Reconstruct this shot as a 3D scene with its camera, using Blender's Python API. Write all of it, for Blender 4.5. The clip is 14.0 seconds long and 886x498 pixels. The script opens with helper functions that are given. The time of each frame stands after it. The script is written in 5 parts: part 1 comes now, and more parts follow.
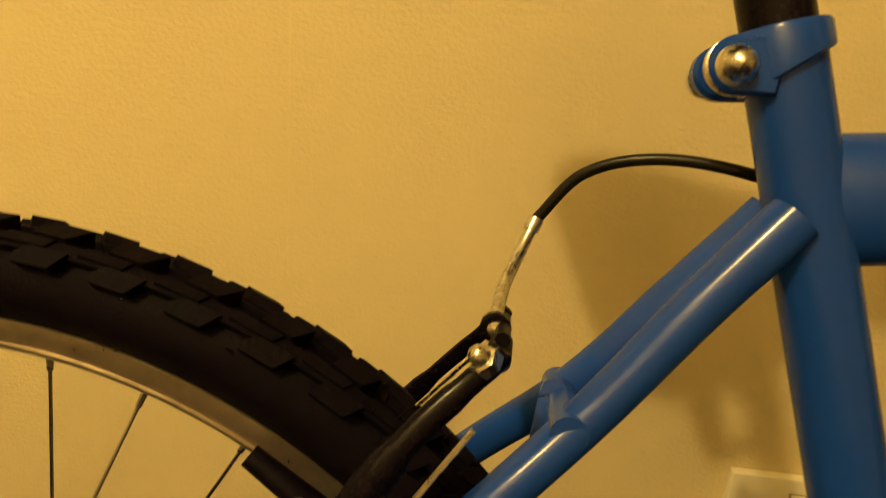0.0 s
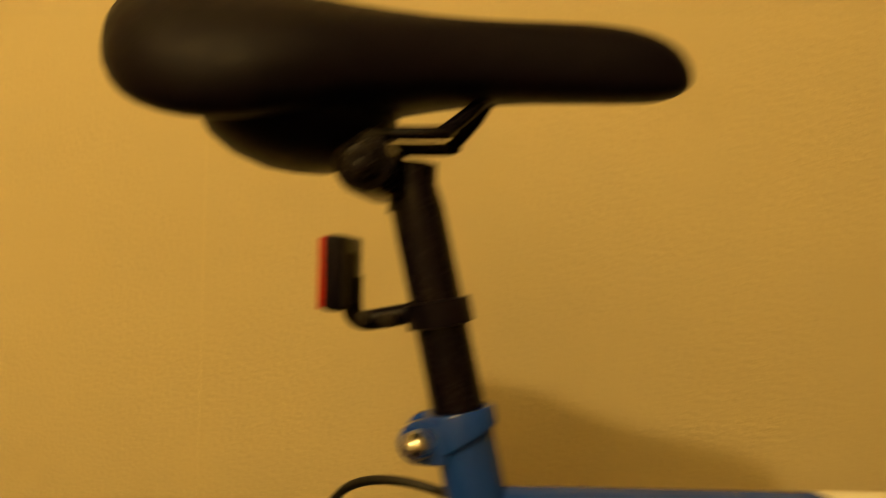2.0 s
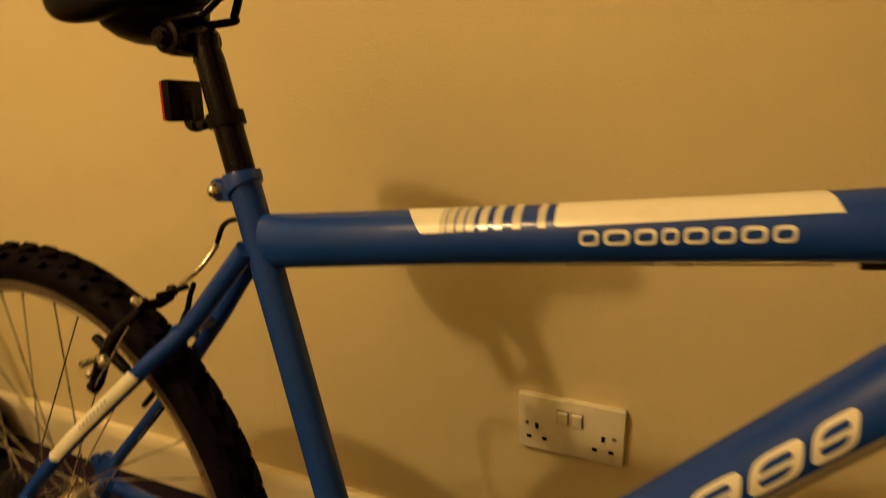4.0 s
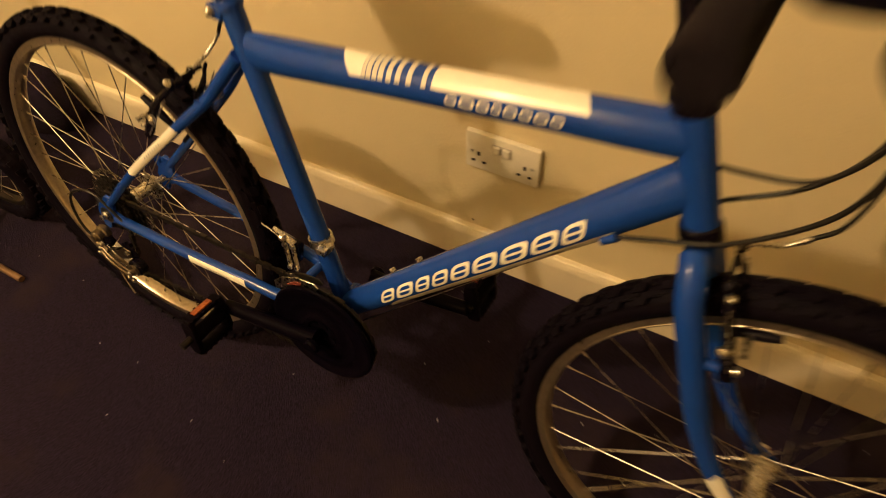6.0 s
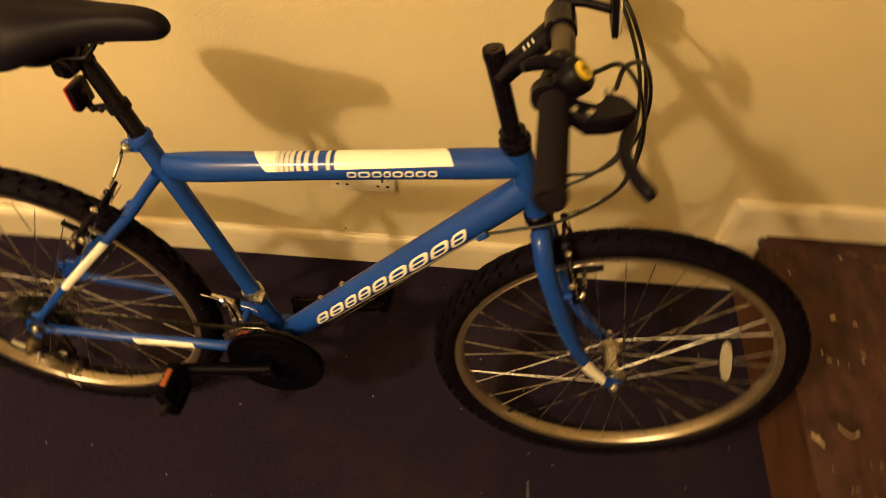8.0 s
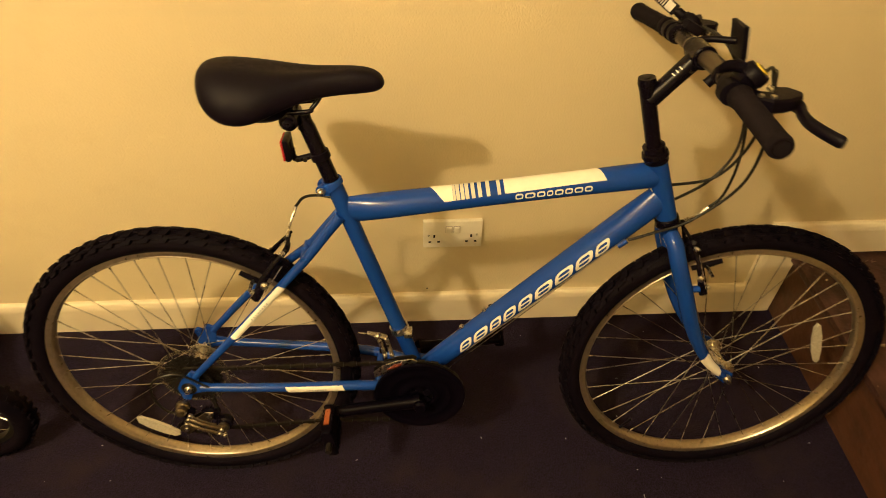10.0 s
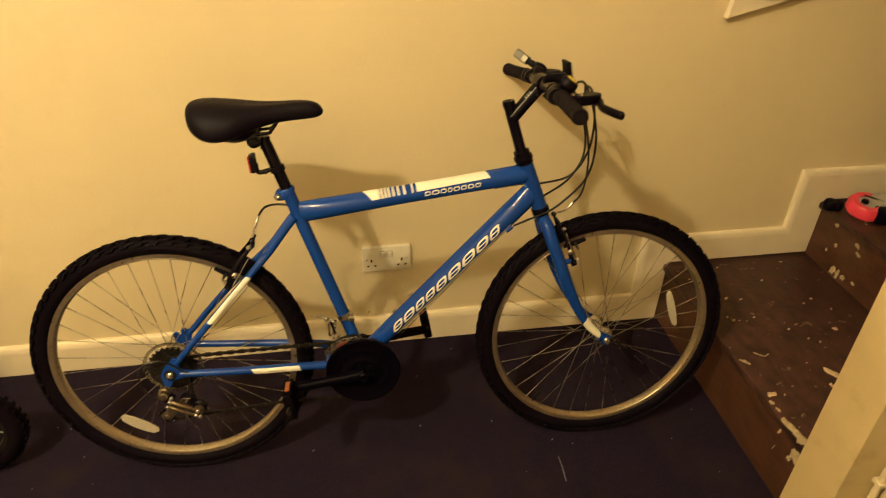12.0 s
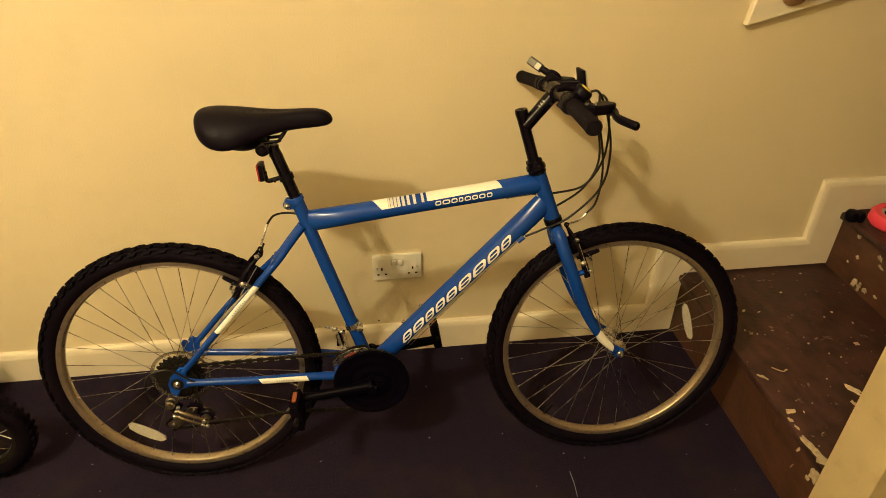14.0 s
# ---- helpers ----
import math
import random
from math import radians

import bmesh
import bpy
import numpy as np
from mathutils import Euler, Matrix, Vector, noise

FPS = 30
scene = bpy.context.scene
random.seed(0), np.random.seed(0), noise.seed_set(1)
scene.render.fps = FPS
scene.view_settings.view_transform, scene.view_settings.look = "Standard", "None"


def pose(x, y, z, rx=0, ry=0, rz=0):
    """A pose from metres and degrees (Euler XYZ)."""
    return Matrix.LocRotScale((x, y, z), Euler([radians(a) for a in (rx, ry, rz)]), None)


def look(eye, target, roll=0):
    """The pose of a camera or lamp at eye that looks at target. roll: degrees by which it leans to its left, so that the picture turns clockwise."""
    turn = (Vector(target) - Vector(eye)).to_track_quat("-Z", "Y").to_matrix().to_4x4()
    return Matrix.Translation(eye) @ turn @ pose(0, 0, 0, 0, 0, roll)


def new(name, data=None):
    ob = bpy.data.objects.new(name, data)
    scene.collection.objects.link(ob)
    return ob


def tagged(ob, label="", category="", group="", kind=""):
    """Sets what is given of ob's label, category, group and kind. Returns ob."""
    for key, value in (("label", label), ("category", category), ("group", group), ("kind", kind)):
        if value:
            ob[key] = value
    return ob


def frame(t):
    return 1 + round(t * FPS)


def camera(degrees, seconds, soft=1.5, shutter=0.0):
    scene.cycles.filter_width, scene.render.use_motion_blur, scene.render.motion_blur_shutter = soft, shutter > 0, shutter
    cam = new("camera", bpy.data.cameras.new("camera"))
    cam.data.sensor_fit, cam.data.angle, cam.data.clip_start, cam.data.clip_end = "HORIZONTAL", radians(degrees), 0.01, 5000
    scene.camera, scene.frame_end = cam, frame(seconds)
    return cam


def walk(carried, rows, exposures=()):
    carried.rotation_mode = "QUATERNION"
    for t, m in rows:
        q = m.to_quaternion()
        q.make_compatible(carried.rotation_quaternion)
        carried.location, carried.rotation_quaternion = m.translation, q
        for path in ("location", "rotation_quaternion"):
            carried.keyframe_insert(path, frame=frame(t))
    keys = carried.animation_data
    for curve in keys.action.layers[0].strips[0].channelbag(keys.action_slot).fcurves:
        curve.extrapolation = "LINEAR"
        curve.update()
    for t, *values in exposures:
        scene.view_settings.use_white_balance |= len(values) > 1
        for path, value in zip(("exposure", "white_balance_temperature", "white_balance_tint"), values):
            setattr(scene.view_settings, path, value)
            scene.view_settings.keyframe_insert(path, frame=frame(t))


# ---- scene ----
cam = camera(68.2, 14.0, soft=0.9, shutter=1.0)
PATH = [
    (0, (-0.2626, -0.5737, 0.7333), (-0.3788, 1.3377, 0.1562), 5.01),
    (0.5, (-0.2535, -0.5696, 0.7613), (-0.3473, 1.3124, 0.0911), 4.24),
    (1, (-0.2155, -0.5836, 0.7819), (-0.4619, 1.3462, 0.3181), 5.49),
    (1.5, (-0.2095, -0.6029, 0.8388), (-0.3266, 1.3532, 0.4387), 3.80),
    (2, (-0.1527, -0.6229, 0.8743), (-0.3157, 1.3498, 0.5882), 4.74),
    (2.5, (-0.0545, -0.6690, 0.9238), (-0.3351, 1.2436, 0.3810), 0.94),
    (5, (0.3510, -0.8068, 0.8637), (-0.5738, 0.7242, -0.0311), -0.48),
    (5.5, (0.3819, -0.8226, 0.9393), (-0.4250, 0.4566, -0.3693), -1.84),
    (6, (0.4104, -0.8226, 1.1636), (-0.2164, 0.2571, -0.3988), -2.83),
    (6.5, (0.4168, -0.8532, 1.3787), (-0.0361, 0.1166, -0.3108), -1.35),
    (7, (0.4566, -0.8641, 1.4385), (0.0932, 0.1275, -0.2599), -0.01),
    (7.5, (0.4533, -0.8954, 1.4499), (0.1509, 0.1572, -0.2236), 1.67),
    (8, (0.3343, -0.9517, 1.4395), (0.2401, 0.1818, -0.2056), 0.40),
    (8.5, (0.1699, -1.0191, 1.4461), (0.2515, 0.1414, -0.1807), 1.35),
    (9, (0.0623, -1.0233, 1.4485), (0.1385, 0.2114, -0.1231), 1.15),
    (11.5, (-0.0621, -1.5982, 1.4451), (0.1603, 0.0181, 0.2883), 1.46),
    (12, (-0.0248, -1.6501, 1.4599), (0.2464, -0.0102, 0.3476), 1.05),
    (12.5, (-0.0080, -1.6348, 1.4671), (0.2633, 0.0111, 0.3637), 1.63),
    (13, (0.0071, -1.6314, 1.4628), (0.2374, 0.0221, 0.3615), 0.60),
    (13.5, (-0.0027, -1.6215, 1.4575), (0.2129, 0.0298, 0.3499), 0.68),
    (14, (-0.0105, -1.6221, 1.4598), (0.2169, 0.0297, 0.3553), 0.69),
]
walk(cam, [(t, look(eye, target, roll)) for t, eye, target, roll in PATH],
     exposures=[(0, 0.08, 7600, -6), (0.5, -0.18, 8300, -2), (1.5, -0.30, 8600, -1), (2.5, -0.52, 8600, 0), (5, -0.25, 6650, 17), (5.5, 0.07, 6450, 18), (6, 0.23, 6150, 18), (6.5, 0.33, 5950, 17), (7.5, 0.47, 6250, 14), (8.5, 0.55, 6050, 12), (9, 0.50, 5900, 9), (11.5, 0.41, 5650, 6), (12.5, 0.36, 5400, 5), (14, 0.36, 5250, 4)])

# ---- light ----
world = bpy.data.worlds.new("world")
scene.world = world
world.use_nodes = True
world.node_tree.nodes["Background"].inputs[0].default_value = (1.0, 0.72, 0.38, 1)
world.node_tree.nodes["Background"].inputs[1].default_value = 0.02
lamp_data = bpy.data.lights.new("ceiling_bulb", "POINT")
lamp_data.energy = 172
lamp_data.color = (1.0, 0.70, 0.33)
lamp_data.shadow_soft_size = 0.055
lamp = new("ceiling_bulb", lamp_data)
lamp.location = (-1.28, -1.90, 2.88)
scene.view_settings.exposure = 0.0


# ---- materials ----
def material(name, colour, rough=0.5, metal=0.0, vary=0.12, scale=40.0, bump=0.0, bump_scale=200.0,
             coat=0.0, stain=None, stain_scale=4.0, stain_at=0.55, specular=0.5, trans=0.0, stretch=None):
    m = bpy.data.materials.new(name)
    m.use_nodes = True
    nt = m.node_tree
    b = nt.nodes["Principled BSDF"]
    b.inputs["Roughness"].default_value = rough
    b.inputs["Metallic"].default_value = metal
    b.inputs["Coat Weight"].default_value = coat
    b.inputs["Coat Roughness"].default_value = 0.08
    b.inputs["Specular IOR Level"].default_value = specular
    b.inputs["Transmission Weight"].default_value = trans
    tc = nt.nodes.new("ShaderNodeTexCoord")
    where = tc.outputs["Object"]
    if stretch:
        mp = nt.nodes.new("ShaderNodeMapping")
        mp.inputs["Scale"].default_value = stretch
        nt.links.new(where, mp.inputs["Vector"])
        where = mp.outputs["Vector"]
    n1 = nt.nodes.new("ShaderNodeTexNoise")
    n1.inputs["Scale"].default_value = scale
    n1.inputs["Detail"].default_value = 5
    nt.links.new(where, n1.inputs["Vector"])
    ramp = nt.nodes.new("ShaderNodeMapRange")
    ramp.inputs["From Min"].default_value, ramp.inputs["From Max"].default_value = 0.3, 0.7
    ramp.inputs["To Min"].default_value, ramp.inputs["To Max"].default_value = 1 - vary, 1 + vary
    nt.links.new(n1.outputs["Fac"], ramp.inputs["Value"])
    mul = nt.nodes.new("ShaderNodeVectorMath")
    mul.operation = "SCALE"
    mul.inputs[0].default_value = colour
    nt.links.new(ramp.outputs["Result"], mul.inputs["Scale"])
    out = mul.outputs["Vector"]
    if stain:
        n2 = nt.nodes.new("ShaderNodeTexNoise")
        n2.inputs["Scale"].default_value = stain_scale
        n2.inputs["Detail"].default_value = 8
        n2.inputs["Roughness"].default_value = 0.65
        nt.links.new(where, n2.inputs["Vector"])
        r2 = nt.nodes.new("ShaderNodeMapRange")
        r2.inputs["From Min"].default_value, r2.inputs["From Max"].default_value = stain_at, stain_at + 0.18
        nt.links.new(n2.outputs["Fac"], r2.inputs["Value"])
        mix = nt.nodes.new("ShaderNodeMix")
        mix.data_type = "RGBA"
        nt.links.new(r2.outputs["Result"], mix.inputs["Factor"])
        nt.links.new(out, mix.inputs["A"])
        mix.inputs["B"].default_value = (*stain, 1)
        out = mix.outputs["Result"]
    nt.links.new(out, b.inputs["Base Color"])
    r3 = nt.nodes.new("ShaderNodeMapRange")
    r3.inputs["From Min"].default_value, r3.inputs["From Max"].default_value = 0.3, 0.7
    r3.inputs["To Min"].default_value = max(0.02, rough * 0.82)
    r3.inputs["To Max"].default_value = min(1.0, rough * 1.18)
    nt.links.new(n1.outputs["Fac"], r3.inputs["Value"])
    nt.links.new(r3.outputs["Result"], b.inputs["Roughness"])
    if bump:
        n4 = nt.nodes.new("ShaderNodeTexNoise")
        n4.inputs["Scale"].default_value = bump_scale
        n4.inputs["Detail"].default_value = 4
        nt.links.new(tc.outputs["Object"], n4.inputs["Vector"])
        bp = nt.nodes.new("ShaderNodeBump")
        bp.inputs["Strength"].default_value = bump
        bp.inputs["Distance"].default_value = 0.004
        nt.links.new(n4.outputs["Fac"], bp.inputs["Height"])
        nt.links.new(bp.outputs["Normal"], b.inputs["Normal"])
    return m


wall_paint = material("cream_wall_paint", (0.703, 0.612, 0.403), 0.62, vary=0.035, scale=1.7, bump=0.26, bump_scale=230,
                      stain=(0.645, 0.546, 0.342), stain_scale=1.6, stain_at=0.58)
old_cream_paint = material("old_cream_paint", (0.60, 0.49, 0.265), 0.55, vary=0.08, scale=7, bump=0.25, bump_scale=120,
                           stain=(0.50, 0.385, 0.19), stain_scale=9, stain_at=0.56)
skirting_paint = material("white_gloss_paint", (0.78, 0.70, 0.54), 0.4, vary=0.05, scale=9, bump=0.08, bump_scale=90,
                          stain=(0.55, 0.46, 0.32), stain_scale=14, stain_at=0.66)
ceiling_paint = material("ceiling_paint", (0.78, 0.72, 0.58), 0.8, vary=0.03, scale=3)
carpet_fibre = material("navy_carpet", (0.0152, 0.0106, 0.0258), 0.95, vary=0.85, scale=330, bump=1.0, bump_scale=420,
                        stain=(0.0235, 0.0158, 0.0245), stain_scale=5, stain_at=0.5, specular=0.06)
stair_wood = material("worn_brown_wood", (0.046, 0.0205, 0.0180), 0.46, vary=0.5, scale=34, bump=0.5, bump_scale=70,
                      stain=(0.088, 0.050, 0.038), stain_scale=13, stain_at=0.58, stretch=(1, 0.55, 1), specular=0.3)
riser_wood = material("reddish_brown_paint", (0.068, 0.030, 0.0180), 0.45, vary=0.35, scale=30, bump=0.35, bump_scale=60,
                      stain=(0.100, 0.052, 0.030), stain_scale=9, stain_at=0.56, stretch=(1, 0.4, 1), specular=0.35)
chip_paint = material("cream_paint_chip", (0.55, 0.45, 0.28), 0.7, vary=0.25, scale=90, bump=0.3, bump_scale=300)
def island_tone(m, low, high):
    """Lets each loose piece of a mesh take its own tone."""
    nt = m.node_tree
    b = nt.nodes["Principled BSDF"]
    old = b.inputs["Base Color"].links[0].from_socket
    geo = nt.nodes.new("ShaderNodeNewGeometry")
    mr = nt.nodes.new("ShaderNodeMapRange")
    mr.inputs["To Min"].default_value, mr.inputs["To Max"].default_value = low, high
    nt.links.new(geo.outputs["Random Per Island"], mr.inputs["Value"])
    mul = nt.nodes.new("ShaderNodeVectorMath")
    mul.operation = "SCALE"
    nt.links.new(old, mul.inputs[0])
    nt.links.new(mr.outputs["Result"], mul.inputs["Scale"])
    nt.links.new(mul.outputs["Vector"], b.inputs["Base Color"])


smear_paint = material("worn_paint_smear", (0.30, 0.22, 0.15), 0.75, vary=0.35, scale=160)
island_tone(chip_paint, 0.6, 1.1)
island_tone(smear_paint, 0.2, 0.8)
socket_plastic = material("white_plastic", (0.80, 0.76, 0.66), 0.32, vary=0.03, scale=30)
blue_paint = material("blue_frame_paint", (0.0078, 0.0455, 0.300), 0.21, vary=0.02, scale=60, coat=0.12, specular=0.26)
white_decal = material("white_decal", (0.80, 0.79, 0.74), 0.35, vary=0.03, scale=80, coat=0.4)
silver_decal = material("silver_decal", (0.56, 0.55, 0.51), 0.40, vary=0.06, scale=150, coat=0.3)
grey_decal = material("grey_decal", (0.35, 0.38, 0.42), 0.4, vary=0.05, scale=80)
tyre_rubber = material("tyre_rubber", (0.0040, 0.0028, 0.0062), 0.62, vary=0.3, scale=70, bump=0.15, bump_scale=400,
                       stain=(0.0085, 0.0062, 0.0086), stain_scale=22, stain_at=0.60, specular=0.04)
rim_alloy = material("rim_alloy", (0.50, 0.43, 0.335), 0.33, metal=0.92, vary=0.12, scale=120, bump=0.05, bump_scale=300,
                     stain=(0.36, 0.30, 0.22), stain_scale=35, stain_at=0.60)
gunmetal = material("gunmetal", (0.075, 0.060, 0.050), 0.34, metal=0.7, vary=0.1, scale=120)
spoke_steel = material("spoke_steel", (0.46, 0.43, 0.39), 0.28, metal=1.0, vary=0.02, scale=20)
tarnished = material("tarnished_steel", (0.18, 0.147, 0.105), 0.34, metal=0.9, vary=0.25, scale=180, bump=0.05, bump_scale=300)
steel = material("zinc_steel", (0.60, 0.58, 0.54), 0.28, metal=1.0, vary=0.15, scale=180, bump=0.05, bump_scale=300)
dark_steel = material("dark_steel", (0.020, 0.017, 0.016), 0.40, metal=0.5, vary=0.25, scale=200, specular=0.2)
black_metal = material("black_paint", (0.0036, 0.0025, 0.0068), 0.25, vary=0.05, scale=420, coat=0.02, specular=0.14)
gloss_black = material("gloss_black_plastic", (0.0020, 0.0014, 0.0042), 0.32, vary=0.05, scale=300, specular=0.03)
black_plastic = material("black_plastic", (0.0036, 0.0025, 0.0068), 0.42, vary=0.2, scale=150, bump=0.05, bump_scale=600, specular=0.09)
matte_black = material("matte_black", (0.0026, 0.0018, 0.0052), 0.6, vary=0.2, scale=150, specular=0.04)
grip_rubber = material("grip_rubber", (0.0074, 0.0052, 0.0085), 0.8, vary=0.2, scale=200, bump=0.2, bump_scale=900, specular=0.10)
saddle_vinyl = material("saddle_vinyl", (0.0040, 0.0026, 0.0072), 0.48, vary=0.15, scale=120, bump=0.12, bump_scale=900, specular=0.09)
cable_black = material("cable_housing", (0.008, 0.0075, 0.008), 0.35, vary=0.1, scale=200, specular=0.25)
red_lens = material("red_lens", (0.50, 0.02, 0.025), 0.22, vary=0.10, scale=300, coat=0.5)
red_print = material("red_print", (0.16, 0.035, 0.025), 0.5, vary=0.3, scale=200)
orange_lens = material("orange_lens", (0.25, 0.060, 0.012), 0.3, vary=0.15, scale=300, coat=0.2)
clear_lens = material("clear_reflector", (0.44, 0.415, 0.35), 0.20, vary=0.14, scale=240, coat=0.6)
clear_guard = material("clear_plastic", (0.62, 0.57, 0.48), 0.10, vary=0.05, scale=60, trans=0.95)
yellow_cap = material("yellow_cap", (0.75, 0.55, 0.03), 0.4, vary=0.05, scale=100)
pink_plastic = material("pink_plastic", (0.70, 0.05, 0.09), 0.35, vary=0.05, scale=60)
grey_plastic = material("grey_plastic", (0.34, 0.31, 0.29), 0.45, vary=0.1, scale=60)
pipe_paint = material("painted_pipe", (0.72, 0.62, 0.42), 0.45, vary=0.06, scale=40, bump=0.1, bump_scale=120)
brown_paint = material("brown_frame_paint", (0.16, 0.05, 0.025), 0.4, vary=0.12, scale=60)
orange_cloth = material("orange_cloth", (0.42, 0.17, 0.045), 0.8, vary=0.15, scale=60, bump=0.2, bump_scale=500)
stand_paint = material("stand_paint", (0.15, 0.085, 0.045), 0.5, vary=0.2, scale=60)
bare_wood = material("bare_wood", (0.34, 0.20, 0.09), 0.6, vary=0.2, scale=30)


# ---- mesh helpers ----
class Shape:
    """Collects vertices and faces, then links them as one mesh object."""

    def __init__(self):
        self.v, self.f = [], []

    def add(self, verts, faces, m=None):
        k = len(self.v)
        self.v += [tuple(m @ Vector(p)) if m else tuple(p) for p in verts]
        self.f += [tuple(i + k for i in f) for f in faces]
        return self

    def tube(self, pts, radius, seg=14, flat=1.0, cap=True, closed=False, up=(0, 1, 0)):
        """A pipe along pts; radius a number or one per point; flat scales its second axis."""
        pts = [Vector(p) for p in pts]
        n = len(pts)
        radii = radius if isinstance(radius, (list, tuple)) else [radius] * n
        flats = flat if isinstance(flat, (list, tuple)) else [flat] * n
        side = None
        verts, faces = [], []
        for i, p in enumerate(pts):
            a = pts[(i - 1) % n] if (i or closed) else p
            b = pts[(i + 1) % n] if (i < n - 1 or closed) else p
            t = (b - a).normalized()
            if side is None:
                ref = Vector(up)
                if abs(ref.dot(t)) > 0.95:
                    ref = Vector((1, 0, 0))
                side = ref.cross(t).normalized()
            else:
                side = (side - t * side.dot(t)).normalized()
            other = t.cross(side)
            for j in range(seg):
                w = 2 * math.pi * j / seg
                verts.append(p + radii[i] * (math.cos(w) * side + flats[i] * math.sin(w) * other))
        for i in range(n if closed else n - 1):
            for j in range(seg):
                a, b = i * seg + j, i * seg + (j + 1) % seg
                c, d = ((i + 1) % n) * seg + (j + 1) % seg, ((i + 1) % n) * seg + j
                faces.append((a, b, c, d))
        if cap and not closed:
            faces.append(tuple(range(seg))[::-1])
            faces.append(tuple((n - 1) * seg + j for j in range(seg)))
        return self.add(verts, faces)

    def lathe(self, profile, m=None, seg=24, closed=False, arc=1.0):
        """Turns a profile of (radius, height) round z."""
        verts, faces = [], []
        n = len(profile)
        turns = seg if arc == 1.0 else seg + 1
        for j in range(turns):
            w = 2 * math.pi * arc * j / seg
            verts += [(r * math.cos(w), r * math.sin(w), h) for r, h in profile]
        for j in range(seg):
            k = (j + 1) % turns
            for i in range(n if closed else n - 1):
                i2 = (i + 1) % n
                faces.append((j * n + i, k * n + i, k * n + i2, j * n + i2))
        if not closed and arc == 1.0:
            for i, flip in ((0, True), (n - 1, False)):
                if profile[i][0] > 1e-6:
                    ring = tuple(j * n + i for j in range(seg))
                    faces.append(ring[::-1] if flip else ring)
        return self.add(verts, faces, m)

    def box(self, size, m=None, bevel=0.0, taper=1.0):
        """A box round the origin with chamfered edges; taper narrows its top."""
        bm = bmesh.new()
        bmesh.ops.create_cube(bm, size=1)
        for v in bm.verts:
            k = taper if v.co.z > 0 else 1
            v.co = Vector((v.co.x * size[0] * k, v.co.y * size[1] * k, v.co.z * size[2]))
        if bevel:
            bmesh.ops.bevel(bm, geom=bm.edges[:], offset=bevel, segments=2, affect="EDGES", profile=0.6)
        bm.verts.index_update()
        self.add([v.co.copy() for v in bm.verts], [[v.index for v in f.verts] for f in bm.faces], m)
        bm.free()
        return self

    def prism(self, outline, depth, m=None, bevel=0.0):
        """A flat outline in x, z, thick along y, centred."""
        n = len(outline)
        ins = outline
        if bevel:
            cx, cz = sum(p[0] for p in outline) / n, sum(p[1] for p in outline) / n
            ins = []
            for x, z in outline:
                d = math.hypot(x - cx, z - cz) or 1
                k = max(0.0, 1 - bevel / d)
                ins.append((cx + (x - cx) * k, cz + (z - cz) * k))
        h = depth / 2
        rings = [(ins, -h), (outline, -h + bevel), (outline, h - bevel), (ins, h)] if bevel else [(outline, -h), (outline, h)]
        verts, faces = [], []
        for ring, y in rings:
            verts += [(x, y, z) for x, z in ring]
        for r in range(len(rings) - 1):
            for i in range(n):
                j = (i + 1) % n
                faces.append((r * n + i, r * n + j, (r + 1) * n + j, (r + 1) * n + i))
        faces.append(tuple(range(n))[::-1])
        faces.append(tuple((len(rings) - 1) * n + i for i in range(n)))
        return self.add(verts, faces, m)

    def make(self, name, mat, parent=None, label="", smooth=True, angle=38, at=None):
        me = bpy.data.meshes.new(name)
        line, owner = [name], parent
        while owner:
            line.append(owner.name)
            owner = owner.parent
        if line[-1] == "bicycle" and not line[-2].startswith("wheel"):
            lift = BAR_UP if line[-2] in ("stem", "handlebar") else Vector()
            self.v = [tuple(RAKE @ (Vector(p) + lift)) for p in self.v]
        me.from_pydata(self.v, [], self.f)
        bm = bmesh.new()
        bm.from_mesh(me)
        bmesh.ops.recalc_face_normals(bm, faces=bm.faces)
        bm.to_mesh(me)
        bm.free()
        me.materials.append(mat)
        if smooth:
            for p in me.polygons:
                p.use_smooth = True
            me.set_sharp_from_angle(angle=radians(angle))
        ob = new(name, me)
        if parent:
            ob.parent = parent
        if at is not None:
            ob.matrix_basis = at
        if label:
            tagged(ob, label)
        return ob


def spline(pts, steps=8):
    """A smooth line through the points."""
    p = [Vector(q) for q in pts]
    p = [2 * p[0] - p[1]] + p + [2 * p[-1] - p[-2]]
    out = []
    for i in range(1, len(p) - 2):
        for k in range(steps):
            t = k / steps
            a, b, c, d = p[i - 1], p[i], p[i + 1], p[i + 2]
            out.append(0.5 * ((2 * b) + (c - a) * t + (2 * a - 5 * b + 4 * c - d) * t * t + (3 * b - a - 3 * c + d) * t ** 3))
    return out + [p[-2]]


def along(a, b):
    """A matrix whose z runs from a to b, at a."""
    a, b = Vector(a), Vector(b)
    return Matrix.Translation(a) @ (b - a).to_track_quat("Z", "Y").to_matrix().to_4x4()


def shift(x, y, z):
    return Matrix.Translation((x, y, z))


def turn(axis, degrees):
    return Matrix.Rotation(radians(degrees), 4, axis)


# ---- the room ----
def slab(name, lo, hi, mat, label, bevel=0.0):
    size = [b - a for a, b in zip(lo, hi)]
    s = Shape().box(size, bevel=bevel)
    ob = s.make(name, mat, at=shift(*[(a + b) / 2 for a, b in zip(lo, hi)]), smooth=bevel > 0)
    return tagged(ob, label, kind="structure")


